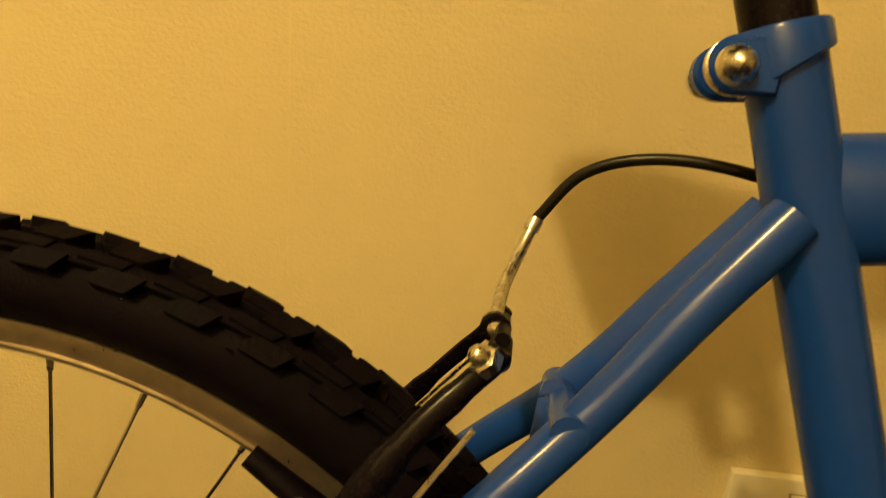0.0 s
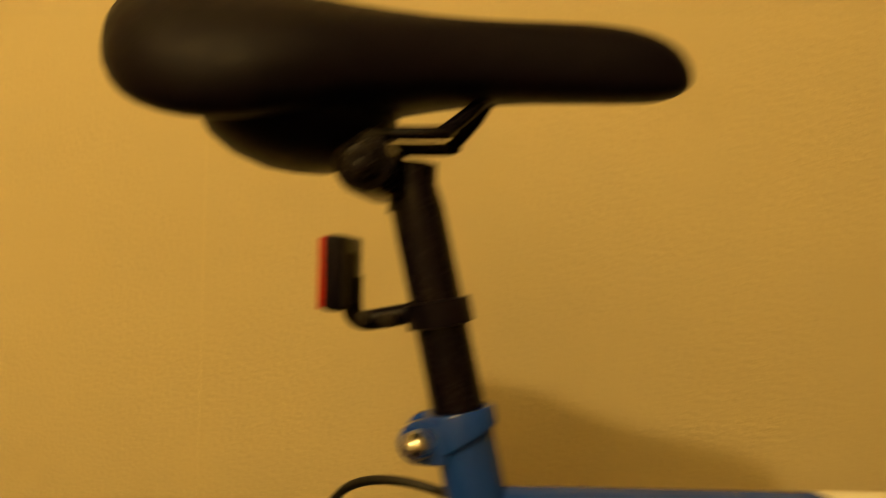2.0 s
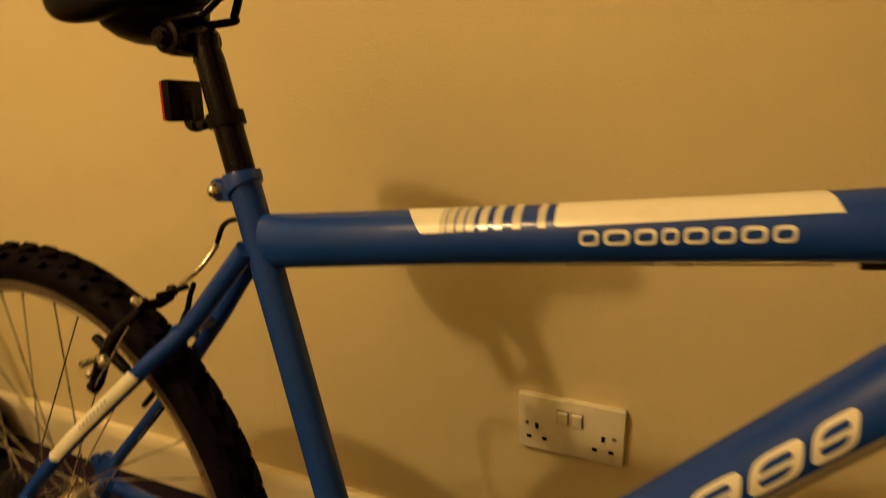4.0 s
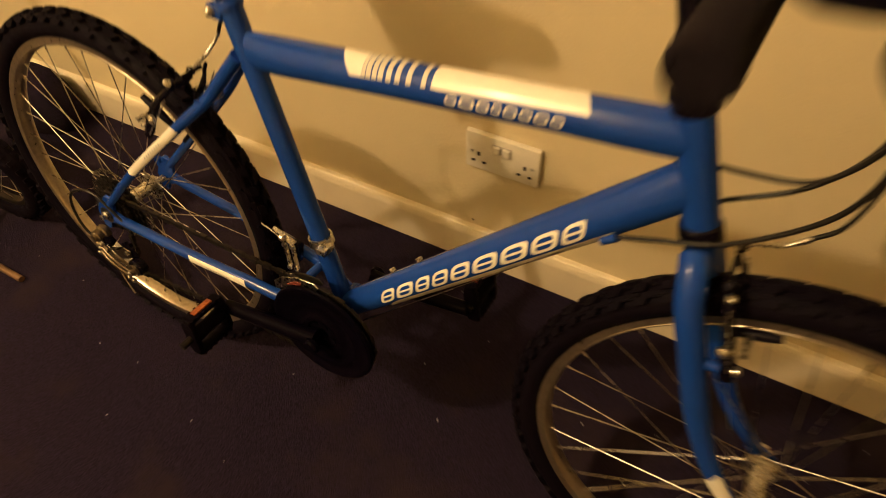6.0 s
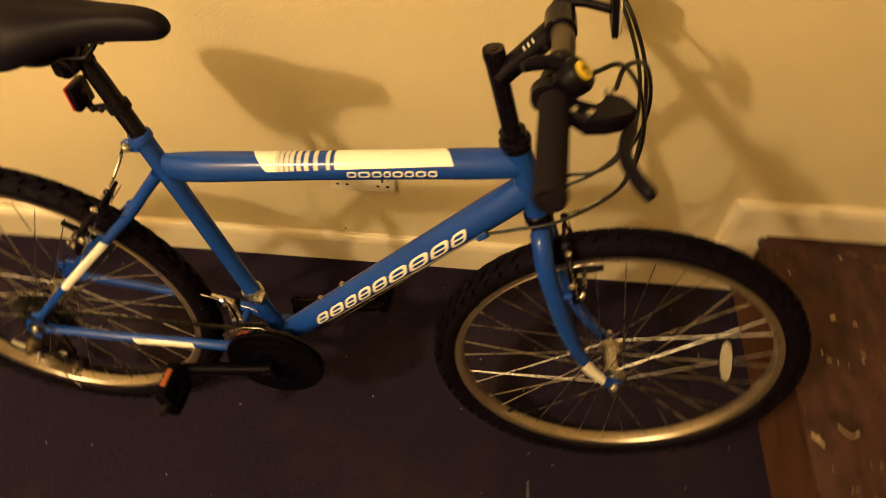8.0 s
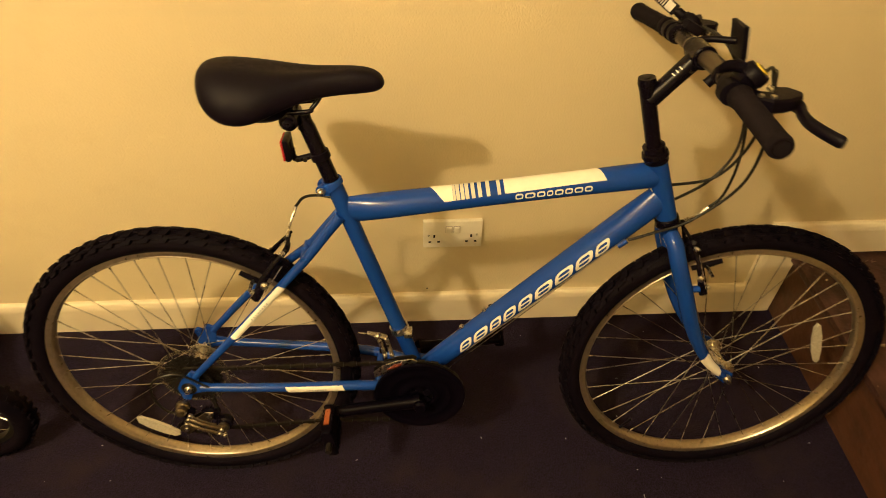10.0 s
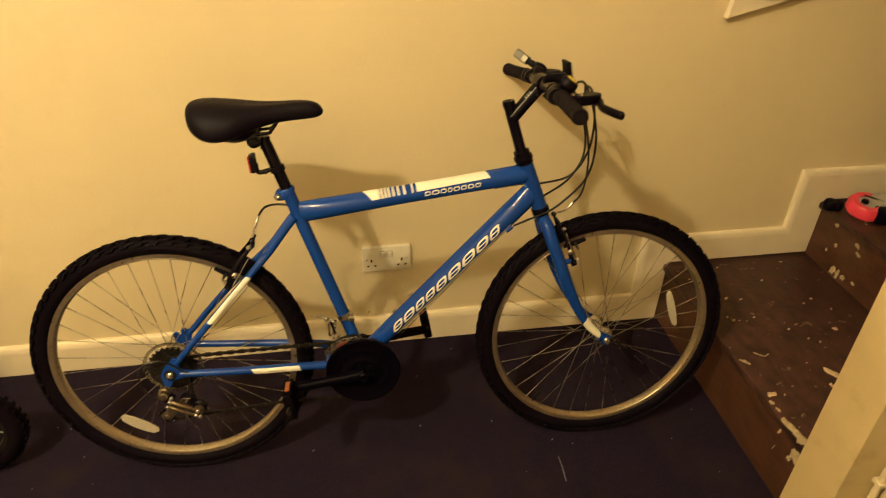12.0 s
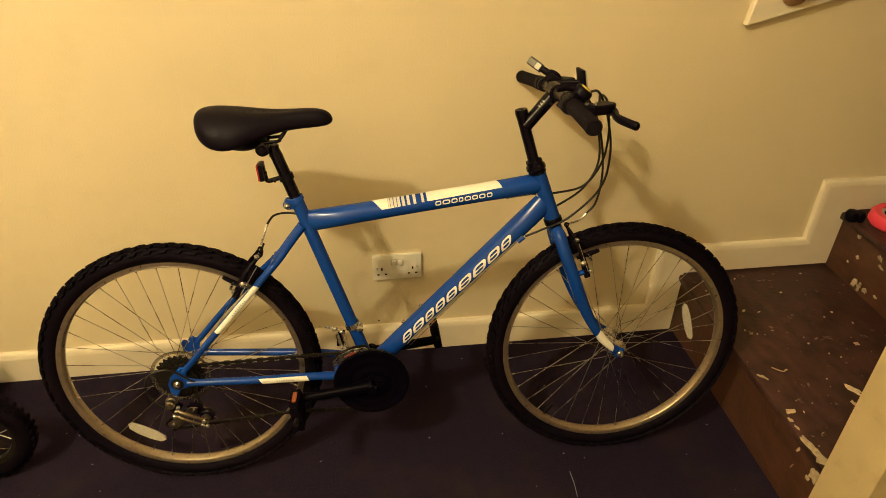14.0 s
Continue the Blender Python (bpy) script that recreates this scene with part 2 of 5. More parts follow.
STEP_1, STEP_2 = 1.003, 1.497     # risers
RISE_1, RISE_2 = 0.228, 0.430     # treads
slab("floor", (-4.0, -2.7, -0.12), (STEP_1 + 0.01, 0.0, 0.0), carpet_fibre, "dark navy blue short-pile carpet with lint")
slab("wall_north", (-4.0, 0.0, -0.12), (3.0, 0.14, 3.05), wall_paint, "cream painted plaster wall with faint marks")
slab("wall_west", (-4.14, -2.84, -0.12), (-4.0, 0.14, 3.05), wall_paint, "plain cream painted wall closing the hall")
slab("wall_south", (-4.0, -2.84, -0.12), (3.0, -2.7, 3.05), wall_paint, "plain cream painted wall behind the viewer")
slab("wall_east", (3.0, -2.84, -0.12), (3.14, 0.14, 3.05), wall_paint, "plain cream painted wall closing the stair")
slab("ceiling", (-4.14, -2.84, 3.05), (3.14, 0.14, 3.15), ceiling_paint, "plain off-white ceiling")
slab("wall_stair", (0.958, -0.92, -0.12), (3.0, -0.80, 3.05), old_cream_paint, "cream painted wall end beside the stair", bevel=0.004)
slab("floor_south", (STEP_1 + 0.01, -2.7, -0.12), (3.0, -0.92, 0.0), carpet_fibre, "dark navy blue carpet beyond the wall end")

tagged(Shape().box((0.0022, 0.0008, 2.40), shift(-0.444, 0.0002, 1.30)).make("lining_paper_seam", wall_paint), "faint vertical seam in the painted lining paper", kind="structure")

tagged(Shape().lathe([(0.0026, 0.0), (0.0022, 0.0006), (0.0, 0.0007)], shift(0.010, 0.0, 0.118) @ turn("X", 90), 10).make("nail_head", black_plastic), "small dark nail head in the wall above the skirting", kind="structure")

# skirting board, stepped up with the stair
def skirting():
    outer = [(-4.0, 0.1045), (0.898, 0.1045), (0.898, 0.333), (1.388, 0.333), (1.388, 0.542), (2.30, 0.542)]
    inner = [(-4.0, 0.0845), (0.918, 0.0845), (0.918, 0.313), (1.408, 0.313), (1.408, 0.522), (2.30, 0.522)]
    foot = [(2.30, RISE_2 + 0.006), (STEP_2 - 0.003, RISE_2 + 0.006), (STEP_2 - 0.003, RISE_1 + 0.007), (STEP_1 - 0.006, RISE_1 + 0.007), (STEP_1 - 0.006, 0.0), (-4.0, 0.0)]
    ob = Shape().prism(outer + foot, 0.009, shift(0, -0.0045, 0)).make("baseboard", skirting_paint, smooth=False)
    tagged(ob, "white gloss skirting board stepped up beside the stair", kind="structure")
    Shape().prism(inner + foot, 0.0088, shift(0, -0.0136, 0)).make("face_board", skirting_paint, ob, smooth=False)
    # rounded slope between the face and the top edge
    rows = [(0.0, 0.0), (0.10, 0.0035), (0.35, 0.0062), (0.70, 0.0082), (1.0, 0.0092)]
    s = Shape()
    verts = [(p[0] + (q[0] - p[0]) * k, -0.0090 - d, p[1] + (q[1] - p[1]) * k) for p, q in zip(outer, inner) for k, d in rows]
    n = len(rows)
    for i in range(len(outer) - 1):
        for j in range(n - 1):
            s.add([verts[i * n + j], verts[i * n + j + 1], verts[(i + 1) * n + j + 1], verts[(i + 1) * n + j]], [(0, 1, 2, 3)])
    s.make("moulding", skirting_paint, ob)


skirting()


def stair():
    root = new("stair", None)
    tagged(root, "worn brown painted wooden stair with paint splashes", "stair", kind="structure")
    for x0, x1, z0, z1 in ((STEP_1, STEP_2 + 0.03, 0.0, RISE_1), (STEP_2, 1.95, RISE_1, RISE_2), (1.92, 2.42, RISE_2, 0.640), (2.39, 3.0, 0.640, 0.850)):
        Shape().box((0.022, 0.80, z1 - z0 - 0.024), shift(x0 + 0.011, -0.40, (z0 + z1 - 0.024) / 2)).make("riser", riser_wood, root, smooth=False)
        # tread with a rounded nosing that stands proud of the riser
        Shape().box((x1 - x0 + 0.018, 0.80, 0.024), shift((x0 - 0.018 + x1) / 2, -0.40, z1 - 0.012), 0.007).make("tread", stair_wood, root)


stair()


def socket():
    root = new("double_socket", None)
    root.matrix_basis = pose(0.073, 0.0, 0.3282)
    tagged(root, "white plastic double wall socket with two switches", "wall socket")
    Shape().box((0.147, 0.012, 0.087), shift(0, -0.0062, 0), 0.003).make("faceplate", socket_plastic, root)
    for k in (-1, 1):
        Shape().box((0.0165, 0.0010, 0.0215), shift(0.0098 * k, -0.0125, 0.018)).make("switch_surround", grey_plastic, root, "thin grey gap round the switch")
        Shape().box((0.0136, 0.006, 0.0188), shift(0.0098 * k, -0.0145, 0.018) @ turn("X", 6), 0.001).make("switch", socket_plastic, root, "white rocker switch")
        for x, z, w, h in ((0, -0.004, 0.0045, 0.0085), (-0.011, -0.023, 0.0065, 0.0042), (0.011, -0.023, 0.0065, 0.0042)):
            Shape().box((w, 0.003, h), shift(0.046 * k + x, -0.0122, z)).make("pin_hole", black_plastic, root, "dark pin hole")
    for k in (-1, 1):
        Shape().lathe([(0.003, -0.001), (0.003, 0.0008), (0.0, 0.001)], shift(0.0603 * k, -0.0125, -0.001) @ turn("X", 90), 12).make("screw", steel, root, "small plated screw")


socket()


# ---- the bicycle ----
HUB_W = 0.330
REAR_U, FRONT_U = -0.458, 0.600          # dropouts, before the rake
bike = new("bicycle", None)
bike.matrix_basis = Matrix.Translation((0, -0.4426, 0)) @ turn("Z", -1.73) @ turn("X", -9.33)
# the frame's proportions: a little longer, and raked back
RAKE = Matrix(((1.0187, 0, -0.0255, -0.0003), (0, 1, 0, 0), (0, 0, 0.9967, 0.0009), (0, 0, 0, 1)))
BAR_UP = Vector((0.002, 0, 0.011))
tagged(bike, "blue rigid mountain bicycle with white decals leaning on the wall", "bicycle")


def P(u, v, w):
    """Along the bicycle, out to its drive side, and up its plane."""
    return Vector((u, -v, w))


def on_tube(a, b, r):
    """Gives place(s, angle, lift) on a pipe from a to b; angle 0 is the drive side, 90 the upper side."""
    a, b = Vector(a), Vector(b)
    t = (b - a).normalized()
    out = Vector((0, -1, 0))
    out = (out - t * out.dot(t)).normalized()
    up = t.cross(out) if t.cross(out).z > 0 else out.cross(t)
    length = (b - a).length

    def place(s, angle, lift=0.0):
        w = radians(angle)
        return a + t * s + (r(s / length) + lift) * (math.cos(w) * out + math.sin(w) * up)
    return place


def patch(shape, place, stations, lo, hi, lift=0.0005, rows=10):
    """A thin sheet laid on a pipe between the angles lo(s) and hi(s)."""
    verts, faces = [], []
    for k, s in enumerate(stations):
        a, b = lo(s), hi(s)
        verts += [place(s, a + (b - a) * j / rows, lift) for j in range(rows + 1)]
    n = rows + 1
    for k in range(len(stations) - 1):
        for j in range(rows):
            faces.append((k * n + j, k * n + j + 1, (k + 1) * n + j + 1, (k + 1) * n + j))
    return shape.add(verts, faces)


def glyph(shape, place, s0, width, a0, a1, slant, strokes, lift=0.0007):
    """Slanted bars on a pipe, standing for print."""
    for x0, x1, y0, y1 in strokes:
        verts = []
        for i in range(3):
            y = y0 + (y1 - y0) * i / 2
            for x in (x0, x1):
                verts.append(place(s0 + width * x + slant * (y - 0.5), a0 + (a1 - a0) * y, lift))
        shape.add(verts, [(2 * i, 2 * i + 1, 2 * i + 3, 2 * i + 2) for i in range(2)])


def loop_mark(shape, place, s0, width, a0, a1, slant, bar, heavy, lift=0.0007):
    """A plain rounded loop on a pipe, with or without a cross bar."""
    verts, n = [], 32
    for i in range(n + 1):
        w = 2 * math.pi * i / n
        c, s_ = math.cos(w), math.sin(w)
        c, s_ = math.copysign(abs(c) ** 0.55, c), math.copysign(abs(s_) ** 0.55, s_)
        for k, q in ((0.5, 0.5), (0.5 - heavy[0], 0.5 - heavy[1])):
            y = 0.5 + q * s_
            verts.append(place(s0 + width * (0.5 + k * c) + slant * (y - 0.5), a0 + (a1 - a0) * y, lift))
    shape.add(verts, [(2 * i, 2 * i + 1, 2 * i + 3, 2 * i + 2) for i in range(n)])
    if bar:
        glyph(shape, place, s0, width, a0, a1, slant, [(0.18, 0.82, 0.43, 0.57)], lift)


BB = (-0.0130, 0.298)
ST_TOP = (-0.1447, 0.7605)
TT_A, TT_B = (-0.122, 0.7026), (0.405, 0.7729)
DT_A, DT_B = (-0.016, 0.300), (0.413, 0.7275)
HT_A, HT_B = (0.3923, 0.7988), (0.4307, 0.6834)


def frame_tube(name, a, b, r, seg=28, steps=24, label="", start=1.0, end=1.0):
    """A frame pipe, pinched sideways at its ends to the width of what it meets."""
    pts = [a + (b - a) * k / steps for k in range(steps + 1)]
    pinch = lambda x: start + (1 - start) * min(1, x / 0.12) ** 0.6 if x < 0.12 else end + (1 - end) * min(1, (1 - x) / 0.13) ** 0.6
    return Shape().tube(pts, [r(k / steps) for k in range(steps + 1)], seg, flat=[pinch(k / steps) for k in range(steps + 1)]).make(name, blue_paint, bike, label)


def bike_frame():
    tt = lambda s: 0.0216 + 0.0034 * max(0, 1 - s / 0.45) ** 1.5 + 0.0022 * max(0, (s - 0.75) / 0.25)
    dt = lambda s: 0.0212 + 0.0042 * min(1, max(0, s))
    top = frame_tube("top_tube", P(TT_A[0], 0, TT_A[1]), P(TT_B[0], 0, TT_B[1]), tt, start=0.50, end=0.70)
    down = frame_tube("down_tube", P(DT_A[0], 0, DT_A[1]), P(DT_B[0], 0, DT_B[1]), dt, start=0.9, end=0.64)
    frame_tube("seat_tube", P(BB[0], 0, BB[1]), P(ST_TOP[0], 0, ST_TOP[1]), lambda s: 0.0147)
    head = frame_tube("head_tube", P(HT_A[0], 0, HT_A[1]), P(HT_B[0], 0, HT_B[1]), lambda s: 0.0182)
    Shape().tube([P(BB[0], 0.036, BB[1]), P(BB[0], -0.036, BB[1])], 0.0205, 28).make("bottom_bracket_shell", blue_paint, bike)
    # stays
    for k in (1, -1):
        ss = spline([P(-0.1350, 0.0105 * k, 0.6955), P(-0.1650, 0.0140 * k, 0.6590), P(-0.2010, 0.0210 * k, 0.6140),
                     P(-0.2490, 0.0385 * k, 0.5655), P(-0.3481, 0.0635 * k, 0.4626), P(-0.4400, 0.0660 * k, 0.3608)], 6)
        n = len(ss)
        stay = Shape().tube(ss, [0.0098 - 0.0028 * i / n for i in range(n)], 18).make("seat_stay", blue_paint, bike)
        cs = spline([P(-0.030, 0.028 * k, 0.303), P(-0.090, 0.046 * k, 0.311), P(-0.160, 0.053 * k, 0.3175), P(-0.285, 0.061 * k, 0.3225),
                     P(-0.436, 0.066 * k, 0.330)], 6)
        n = len(cs)
        chain_stay = Shape().tube(cs, [0.0112 - 0.0028 * i / n for i in range(n)], 18).make("chain_stay", blue_paint, bike)
        dropout = [(-0.430, 0.372), (-0.446, 0.376), (-0.470, 0.350), (-0.480, 0.330), (-0.476, 0.300), (-0.463, 0.296), (-0.455, 0.312),
                   (-0.440, 0.318), (-0.415, 0.322), (-0.414, 0.338), (-0.436, 0.345)]
        Shape().prism([(x, z) for x, z in dropout], 0.006, shift(0, -0.066 * k, 0), 0.001).make("dropout", blue_paint, bike)
        if k < 0:
            for u, w in ((-0.470, 0.360), (-0.449, 0.369)):
                Shape().lathe([(0.0028, -0.004), (0.0075, -0.004), (0.0080, 0.0), (0.0075, 0.004), (0.0028, 0.004)], shift(u, 0.066, w) @ turn("X", 90), 18, closed=True).make("eyelet", blue_paint, bike)
                Shape().prism([(u - 0.006, w - 0.004), (u + 0.006, w - 0.004), (u + 0.010, w - 0.026), (u + 0.000, w - 0.028)], 0.005, shift(0, 0.066, 0)).make("lug", blue_paint, bike)
        # stickers that follow the outer face of the stays
        for pts, parent, r, f0, f1 in ((ss[18:25], stay, 0.0086, 0.0, 1.0), (cs[12:19], chain_stay, 0.0101, 0.016, 0.896)):
            def at_share(f):
                x = min(5.999, max(0.0, 6 * f))
                i = int(x)
                return pts[i] + (pts[i + 1] - pts[i]) * (x - i)
            t = (pts[6] - pts[0]).normalized()
            out = Vector((0, -k, 0))
            out = (out - t * out.dot(t)).normalized()
            up = t.cross(out)
            up = up if up.z > 0 else -up
            verts, faces = [], []
            for i in range(13):
                for j in range(13):
                    w = radians(-46 + 92 * j / 12)
                    f = f0 + (f1 - f0) * i / 12 + 0.07 * (j / 12 - 0.5)
                    verts.append(at_share(f) + (r - 0.0005 * f + 0.0008) * (math.cos(w) * out + math.sin(w) * up))
            for i in range(12):
                for j in range(12):
                    faces.append((i * 13 + j, i * 13 + j + 1, (i + 1) * 13 + j + 1, (i + 1) * 13 + j))
            Shape().add(verts, faces).make("decal", white_decal, parent, "white sticker with small print")
            s = Shape()
            for i in range(8):
                q = at_share(0.62 - 0.040 * i) + (r + 0.0011) * out
                s.add([q - t * 0.0013 + up * 0.0018, q + t * 0.0013 + up * 0.0018, q + t * 0.0013 - up * 0.0018, q - t * 0.0013 - up * 0.0018], [(0, 1, 2, 3)])
            s.make("print_bar", grey_decal, parent, "small grey print bars", smooth=False)["kind"] = "stuff"
    # bridge with a drilled tab
    Shape().tube([P(-0.2070, 0.030, 0.6110), P(-0.2070, -0.030, 0.6110)], 0.0070, 16).make("bridge", blue_paint, bike)
    tab = [(0.0050 * math.cos(radians(a)), 0.006 + 0.0050 * math.sin(radians(a))) for a in range(0, 181, 20)]
    tab += [(-0.0054, 0.0030), (-0.0012, 0.0042), (-0.0012, 0.0032), (-0.0055, 0.0016), (-0.0062, -0.014), (0.0062, -0.014)]
    Shape().prism(tab, 0.0035, shift(-0.2115, 0.0, 0.6105) @ turn("Y", 6) @ turn("X", -22), 0.0004).make("bridge_tab", blue_paint, bike)
    Shape().tube([P(-0.095, 0.045, 0.312), P(-0.095, -0.045, 0.312)], 0.0075, 14).make("bridge", blue_paint, bike)

    # seat clamp: a ring deeper behind than in front, with two rounded ears
    axis = (Vector((ST_TOP[0], ST_TOP[1])) - Vector(BB)).normalized()
    fwd = P(axis.y, 0, -axis.x)
    up = P(axis.x, 0, axis.y)
    c0 = P(ST_TOP[0], 0, ST_TOP[1])
    verts, faces, n = [], [], 40
    for j in range(n):
        w = 2 * math.pi * j / n
        back = 0.5 - 0.5 * math.cos(w)
        low = -0.0100 - 0.0125 * back ** 1.3
        d = fwd * math.cos(w) + Vector((0, -1, 0)) * math.sin(w)
        for r, h in ((0.0139, low), (0.0166, low), (0.0174, low + 0.001), (0.0174, -0.0012), (0.0166, 0.0), (0.0139, 0.0)):
            verts.append(c0 + d * r + up * (h + 0.0025))
    for j in range(n):
        k = (j + 1) % n
        for q in range(6):
            faces.append((j * 6 + q, k * 6 + q, k * 6 + (q + 1) % 6, j * 6 + (q + 1) % 6))
    collar = Shape().add(verts, faces).make("seat_collar", blue_paint, bike)
    for k in (0.0100, -0.0100):
        ear = [(0.0105 * math.cos(radians(a)), 0.0105 * math.sin(radians(a))) for a in range(70, 291, 14)] + [(0.014, -0.0085), (0.016, 0.0135)]
        Shape().prism(ear, 0.0085, shift(-0.1608, -k, 0.7468) @ turn("Y", 4), 0.0016).make("clamp_ear", blue_paint, collar)
    m = along(P(-0.1622, -0.024, 0.7462), P(-0.1622, 0.030, 0.7462))
    Shape().lathe([(0.0, 0.0), (0.0075, 0.0), (0.0075, 0.004), (0.0035, 0.004), (0.0035, 0.0335), (0.0098, 0.0335), (0.0104, 0.0345), (0.0100, 0.0358), (0.0078, 0.0370), (0.0068, 0.0400), (0.0052, 0.0438), (0.0028, 0.0458), (0.0, 0.0465)], m, 28).make("clamp_bolt", steel, collar, "domed zinc clamp bolt")

    # top tube decals
    place = on_tube(P(TT_A[0], 0, TT_A[1]), P(TT_B[0], 0, TT_B[1]), tt)
    off = TT_A[0]
    hi_edge = 142
    low = lambda x: 15 + 14 * min(1, max(0, (x + off - 0.05) / 0.25))
    far = lambda u: u + 0.004 + 0.038 * (u - 0.0123)
    st = lambda a, b, n=16: [far(a) - off + (far(b) - far(a)) * k / n for k in range(n + 1)]
    s = Shape()
    patch(s, place, st(0.0123, 0.0534), lambda x: hi_edge - (hi_edge - low(x)) * min(1, max(0, x - (far(0.0123) - off)) / 0.027) ** 0.8, lambda x: hi_edge)
    for a, b in ((0.0537, 0.0578), (0.0586, 0.0646), (0.0662, 0.0720), (0.0734, 0.0796), (0.0833, 0.0894), (0.0941, 0.1002), (0.1074, 0.1134), (0.1252, 0.1306)):
        patch(Shape(), place, st(a, b, 3), low, lambda x: hi_edge).make("decal_stripe", silver_decal, top, "pale silver stripe")
    s.make("decal", white_decal, top, "white rounded sticker end")
    s = Shape()
    patch(s, place, st(0.1368, 0.2998, 48), lambda x: low(x) + max(0, (far(0.1418) - off - x) * 400), lambda x: hi_edge - (hi_edge - low(x) - 3) * max(0, 1 - (far(0.2998) - off - x) / 0.030) ** 2.4)
    s.make("decal", white_decal, top, "long white sticker panel")
    u = 0.1620
    for k in range(8):
        w = (0.0155, 0.0195, 0.0160, 0.0125, 0.0165, 0.0150, 0.0165, 0.0150)[k]
        s = Shape()
        loop_mark(s, place, u - off, w - 0.0024, -15, 13, 0.0012, False, (0.16, 0.24))
        s.make("decal_block", white_decal, top)
        u += w + 0.0006

    # down tube decals
    place = on_tube(P(DT_A[0], 0, DT_A[1]), P(DT_B[0], 0, DT_B[1]), dt)
    ends = (0, 0.10, 0.215, 0.31, 0.41, 0.52, 0.65, 0.78, 0.90, 1.0)
    for k in range(9):
        s = Shape()
        loop_mark(s, place, 0.120 + 0.375 * ends[k], 0.375 * (ends[k + 1] - ends[k]) - 0.006, -21, 27, 0.019, True, (0.19, 0.19))
        s.make("decal_block", white_decal, down)
    s = Shape()
    patch(s, place, [0.112 + 0.400 * k / 24 for k in range(25)], lambda x: -64, lambda x: -29 - 30 * max(0, (0.132 - x) / 0.02), rows=8)
    s.make("decal", silver_decal, down, "silver sticker strip")
    for k in (0.150, 0.212):
        q = place(k, 96)
        Shape().tube([q - Vector((0.004, 0, -0.004)) * 0.3, q + (place(k, 96, 0.006) - q)], 0.0048, 12).make("bottle_bolt", steel, down, "small zinc bolt")
    # badge on the head tube
    place = on_tube(P(HT_B[0], 0, HT_B[1]), P(HT_A[0], 0, HT_A[1]), lambda s: 0.0182)
    s = Shape()
    patch(s, place, [0.045 + 0.045 * k / 8 for k in range(9)], lambda x: -112 + 900 * abs(x - 0.0675), lambda x: -62 - 900 * abs(x - 0.0675), rows=6)
    s.make("badge", silver_decal, head, "small pale head badge sticker")
    # cable stops
    for q, d in ((P(0.354, 0.019, 0.641), P(0.007, 0, 0.006)), (P(0.354, -0.019, 0.641), P(0.007, 0, 0.006))):
        Shape().tube([q - d, q + d], 0.0052, 12).make("cable_stop", blue_paint, down)
    for u, drop in ((-0.045, 0.0235), (0.318, 0.0222)):
        w = TT_A[1] + (TT_B[1] - TT_A[1]) * (u - TT_A[0]) / (TT_B[0] - TT_A[0]) - drop
        Shape().tube([P(u - 0.008, -0.010, w + 0.0018), P(u + 0.008, -0.010, w + 0.0036)], 0.0045, 12).make("cable_stop", black_plastic, top)


bike_frame()


# ---- wheels ----
def tyre_shape():
    s = Shape()
    # profile round the tyre's section: radius from the hub, and width
    prof = []
    rc, hh, hw = 0.3060, 0.0192, 0.0200
    for k in range(25):
        w = radians(-150 + 300 * k / 24)
        prof.append((rc + hh * math.cos(w), hw * math.sin(w)))
    s.lathe(prof, turn("X", 90), 120, closed=True)
    reps = 62
    rng = random.Random(4)

    def knob(theta, ang, la, lw, h, skew=0.0, point=0.0):
        """A block on the tread: theta round the wheel, ang across the section."""
        verts = []
        for lift, k in ((-0.0015, 1.03), (h, 0.95)):
            for da, dw in ((-1, -1), (1, -1), (1 + point, 0), (1, 1), (-1, 1)):
                a = radians(ang + k * dw * lw)
                t = theta + k * (da * la / 2 + skew * dw) / 0.325
                r = rc + (hh + lift) * math.cos(a)
                y = (hw + lift) * math.sin(a)
                verts.append((r * math.cos(t), y, r * math.sin(t)))
        faces = [(0, 1, 6, 5), (1, 2, 7, 6), (2, 3, 8, 7), (3, 4, 9, 8), (4, 0, 5, 9), (5, 6, 7, 8, 9)]
        s.add(verts, faces)

    d = 2 * math.pi / reps

    def band(lo, hi, h):
        """An unbroken raised ring between two angles of the section."""
        ring = [(lo, -0.001), (lo, h)] + [(lo + (hi - lo) * k / 4, h) for k in (1, 2, 3)] + [(hi, h), (hi, -0.001)]
        s.lathe([(rc + (hh + e) * math.cos(radians(q)), (hw + e) * math.sin(radians(q))) for q, e in ring], turn("X", 90), 120, closed=True)

    H = 0.0068
    band(-5, 5, H * 0.4)
    for side in (1, -1):
        band(min(30 * side, 46 * side), max(30 * side, 46 * side), H * 0.72)
    for i in range(reps):
        t = d * i
        for side in (1, -1):
            o = t if side > 0 else t + d / 2
            knob(o, 52.0 * side, 0.0165, 9.5, H, 0.0025 * side, 0.30)
            knob(o + d * 0.28, 36 * side, 0.0200, 5.5, H * 0.96, 0.0012 * side, 0.10)
            knob(o, 17 * side, 0.0150, 12.5, H * 1.06, 0.0028 * side, 0.25)
    # moulding hairs
    for i in range(70):
        t = rng.random() * 2 * math.pi
        a = radians(rng.uniform(-75, 75))
        r0, y0 = rc + hh * math.cos(a), hw * math.sin(a)
        r1, y1 = rc + (hh + 0.005) * math.cos(a), (hw + 0.005) * math.sin(a)
        s.tube([(r0 * math.cos(t), y0, r0 * math.sin(t)), (r1 * math.cos(t + 0.006), y1, r1 * math.sin(t + 0.006))], 0.0004, 4)
    return s


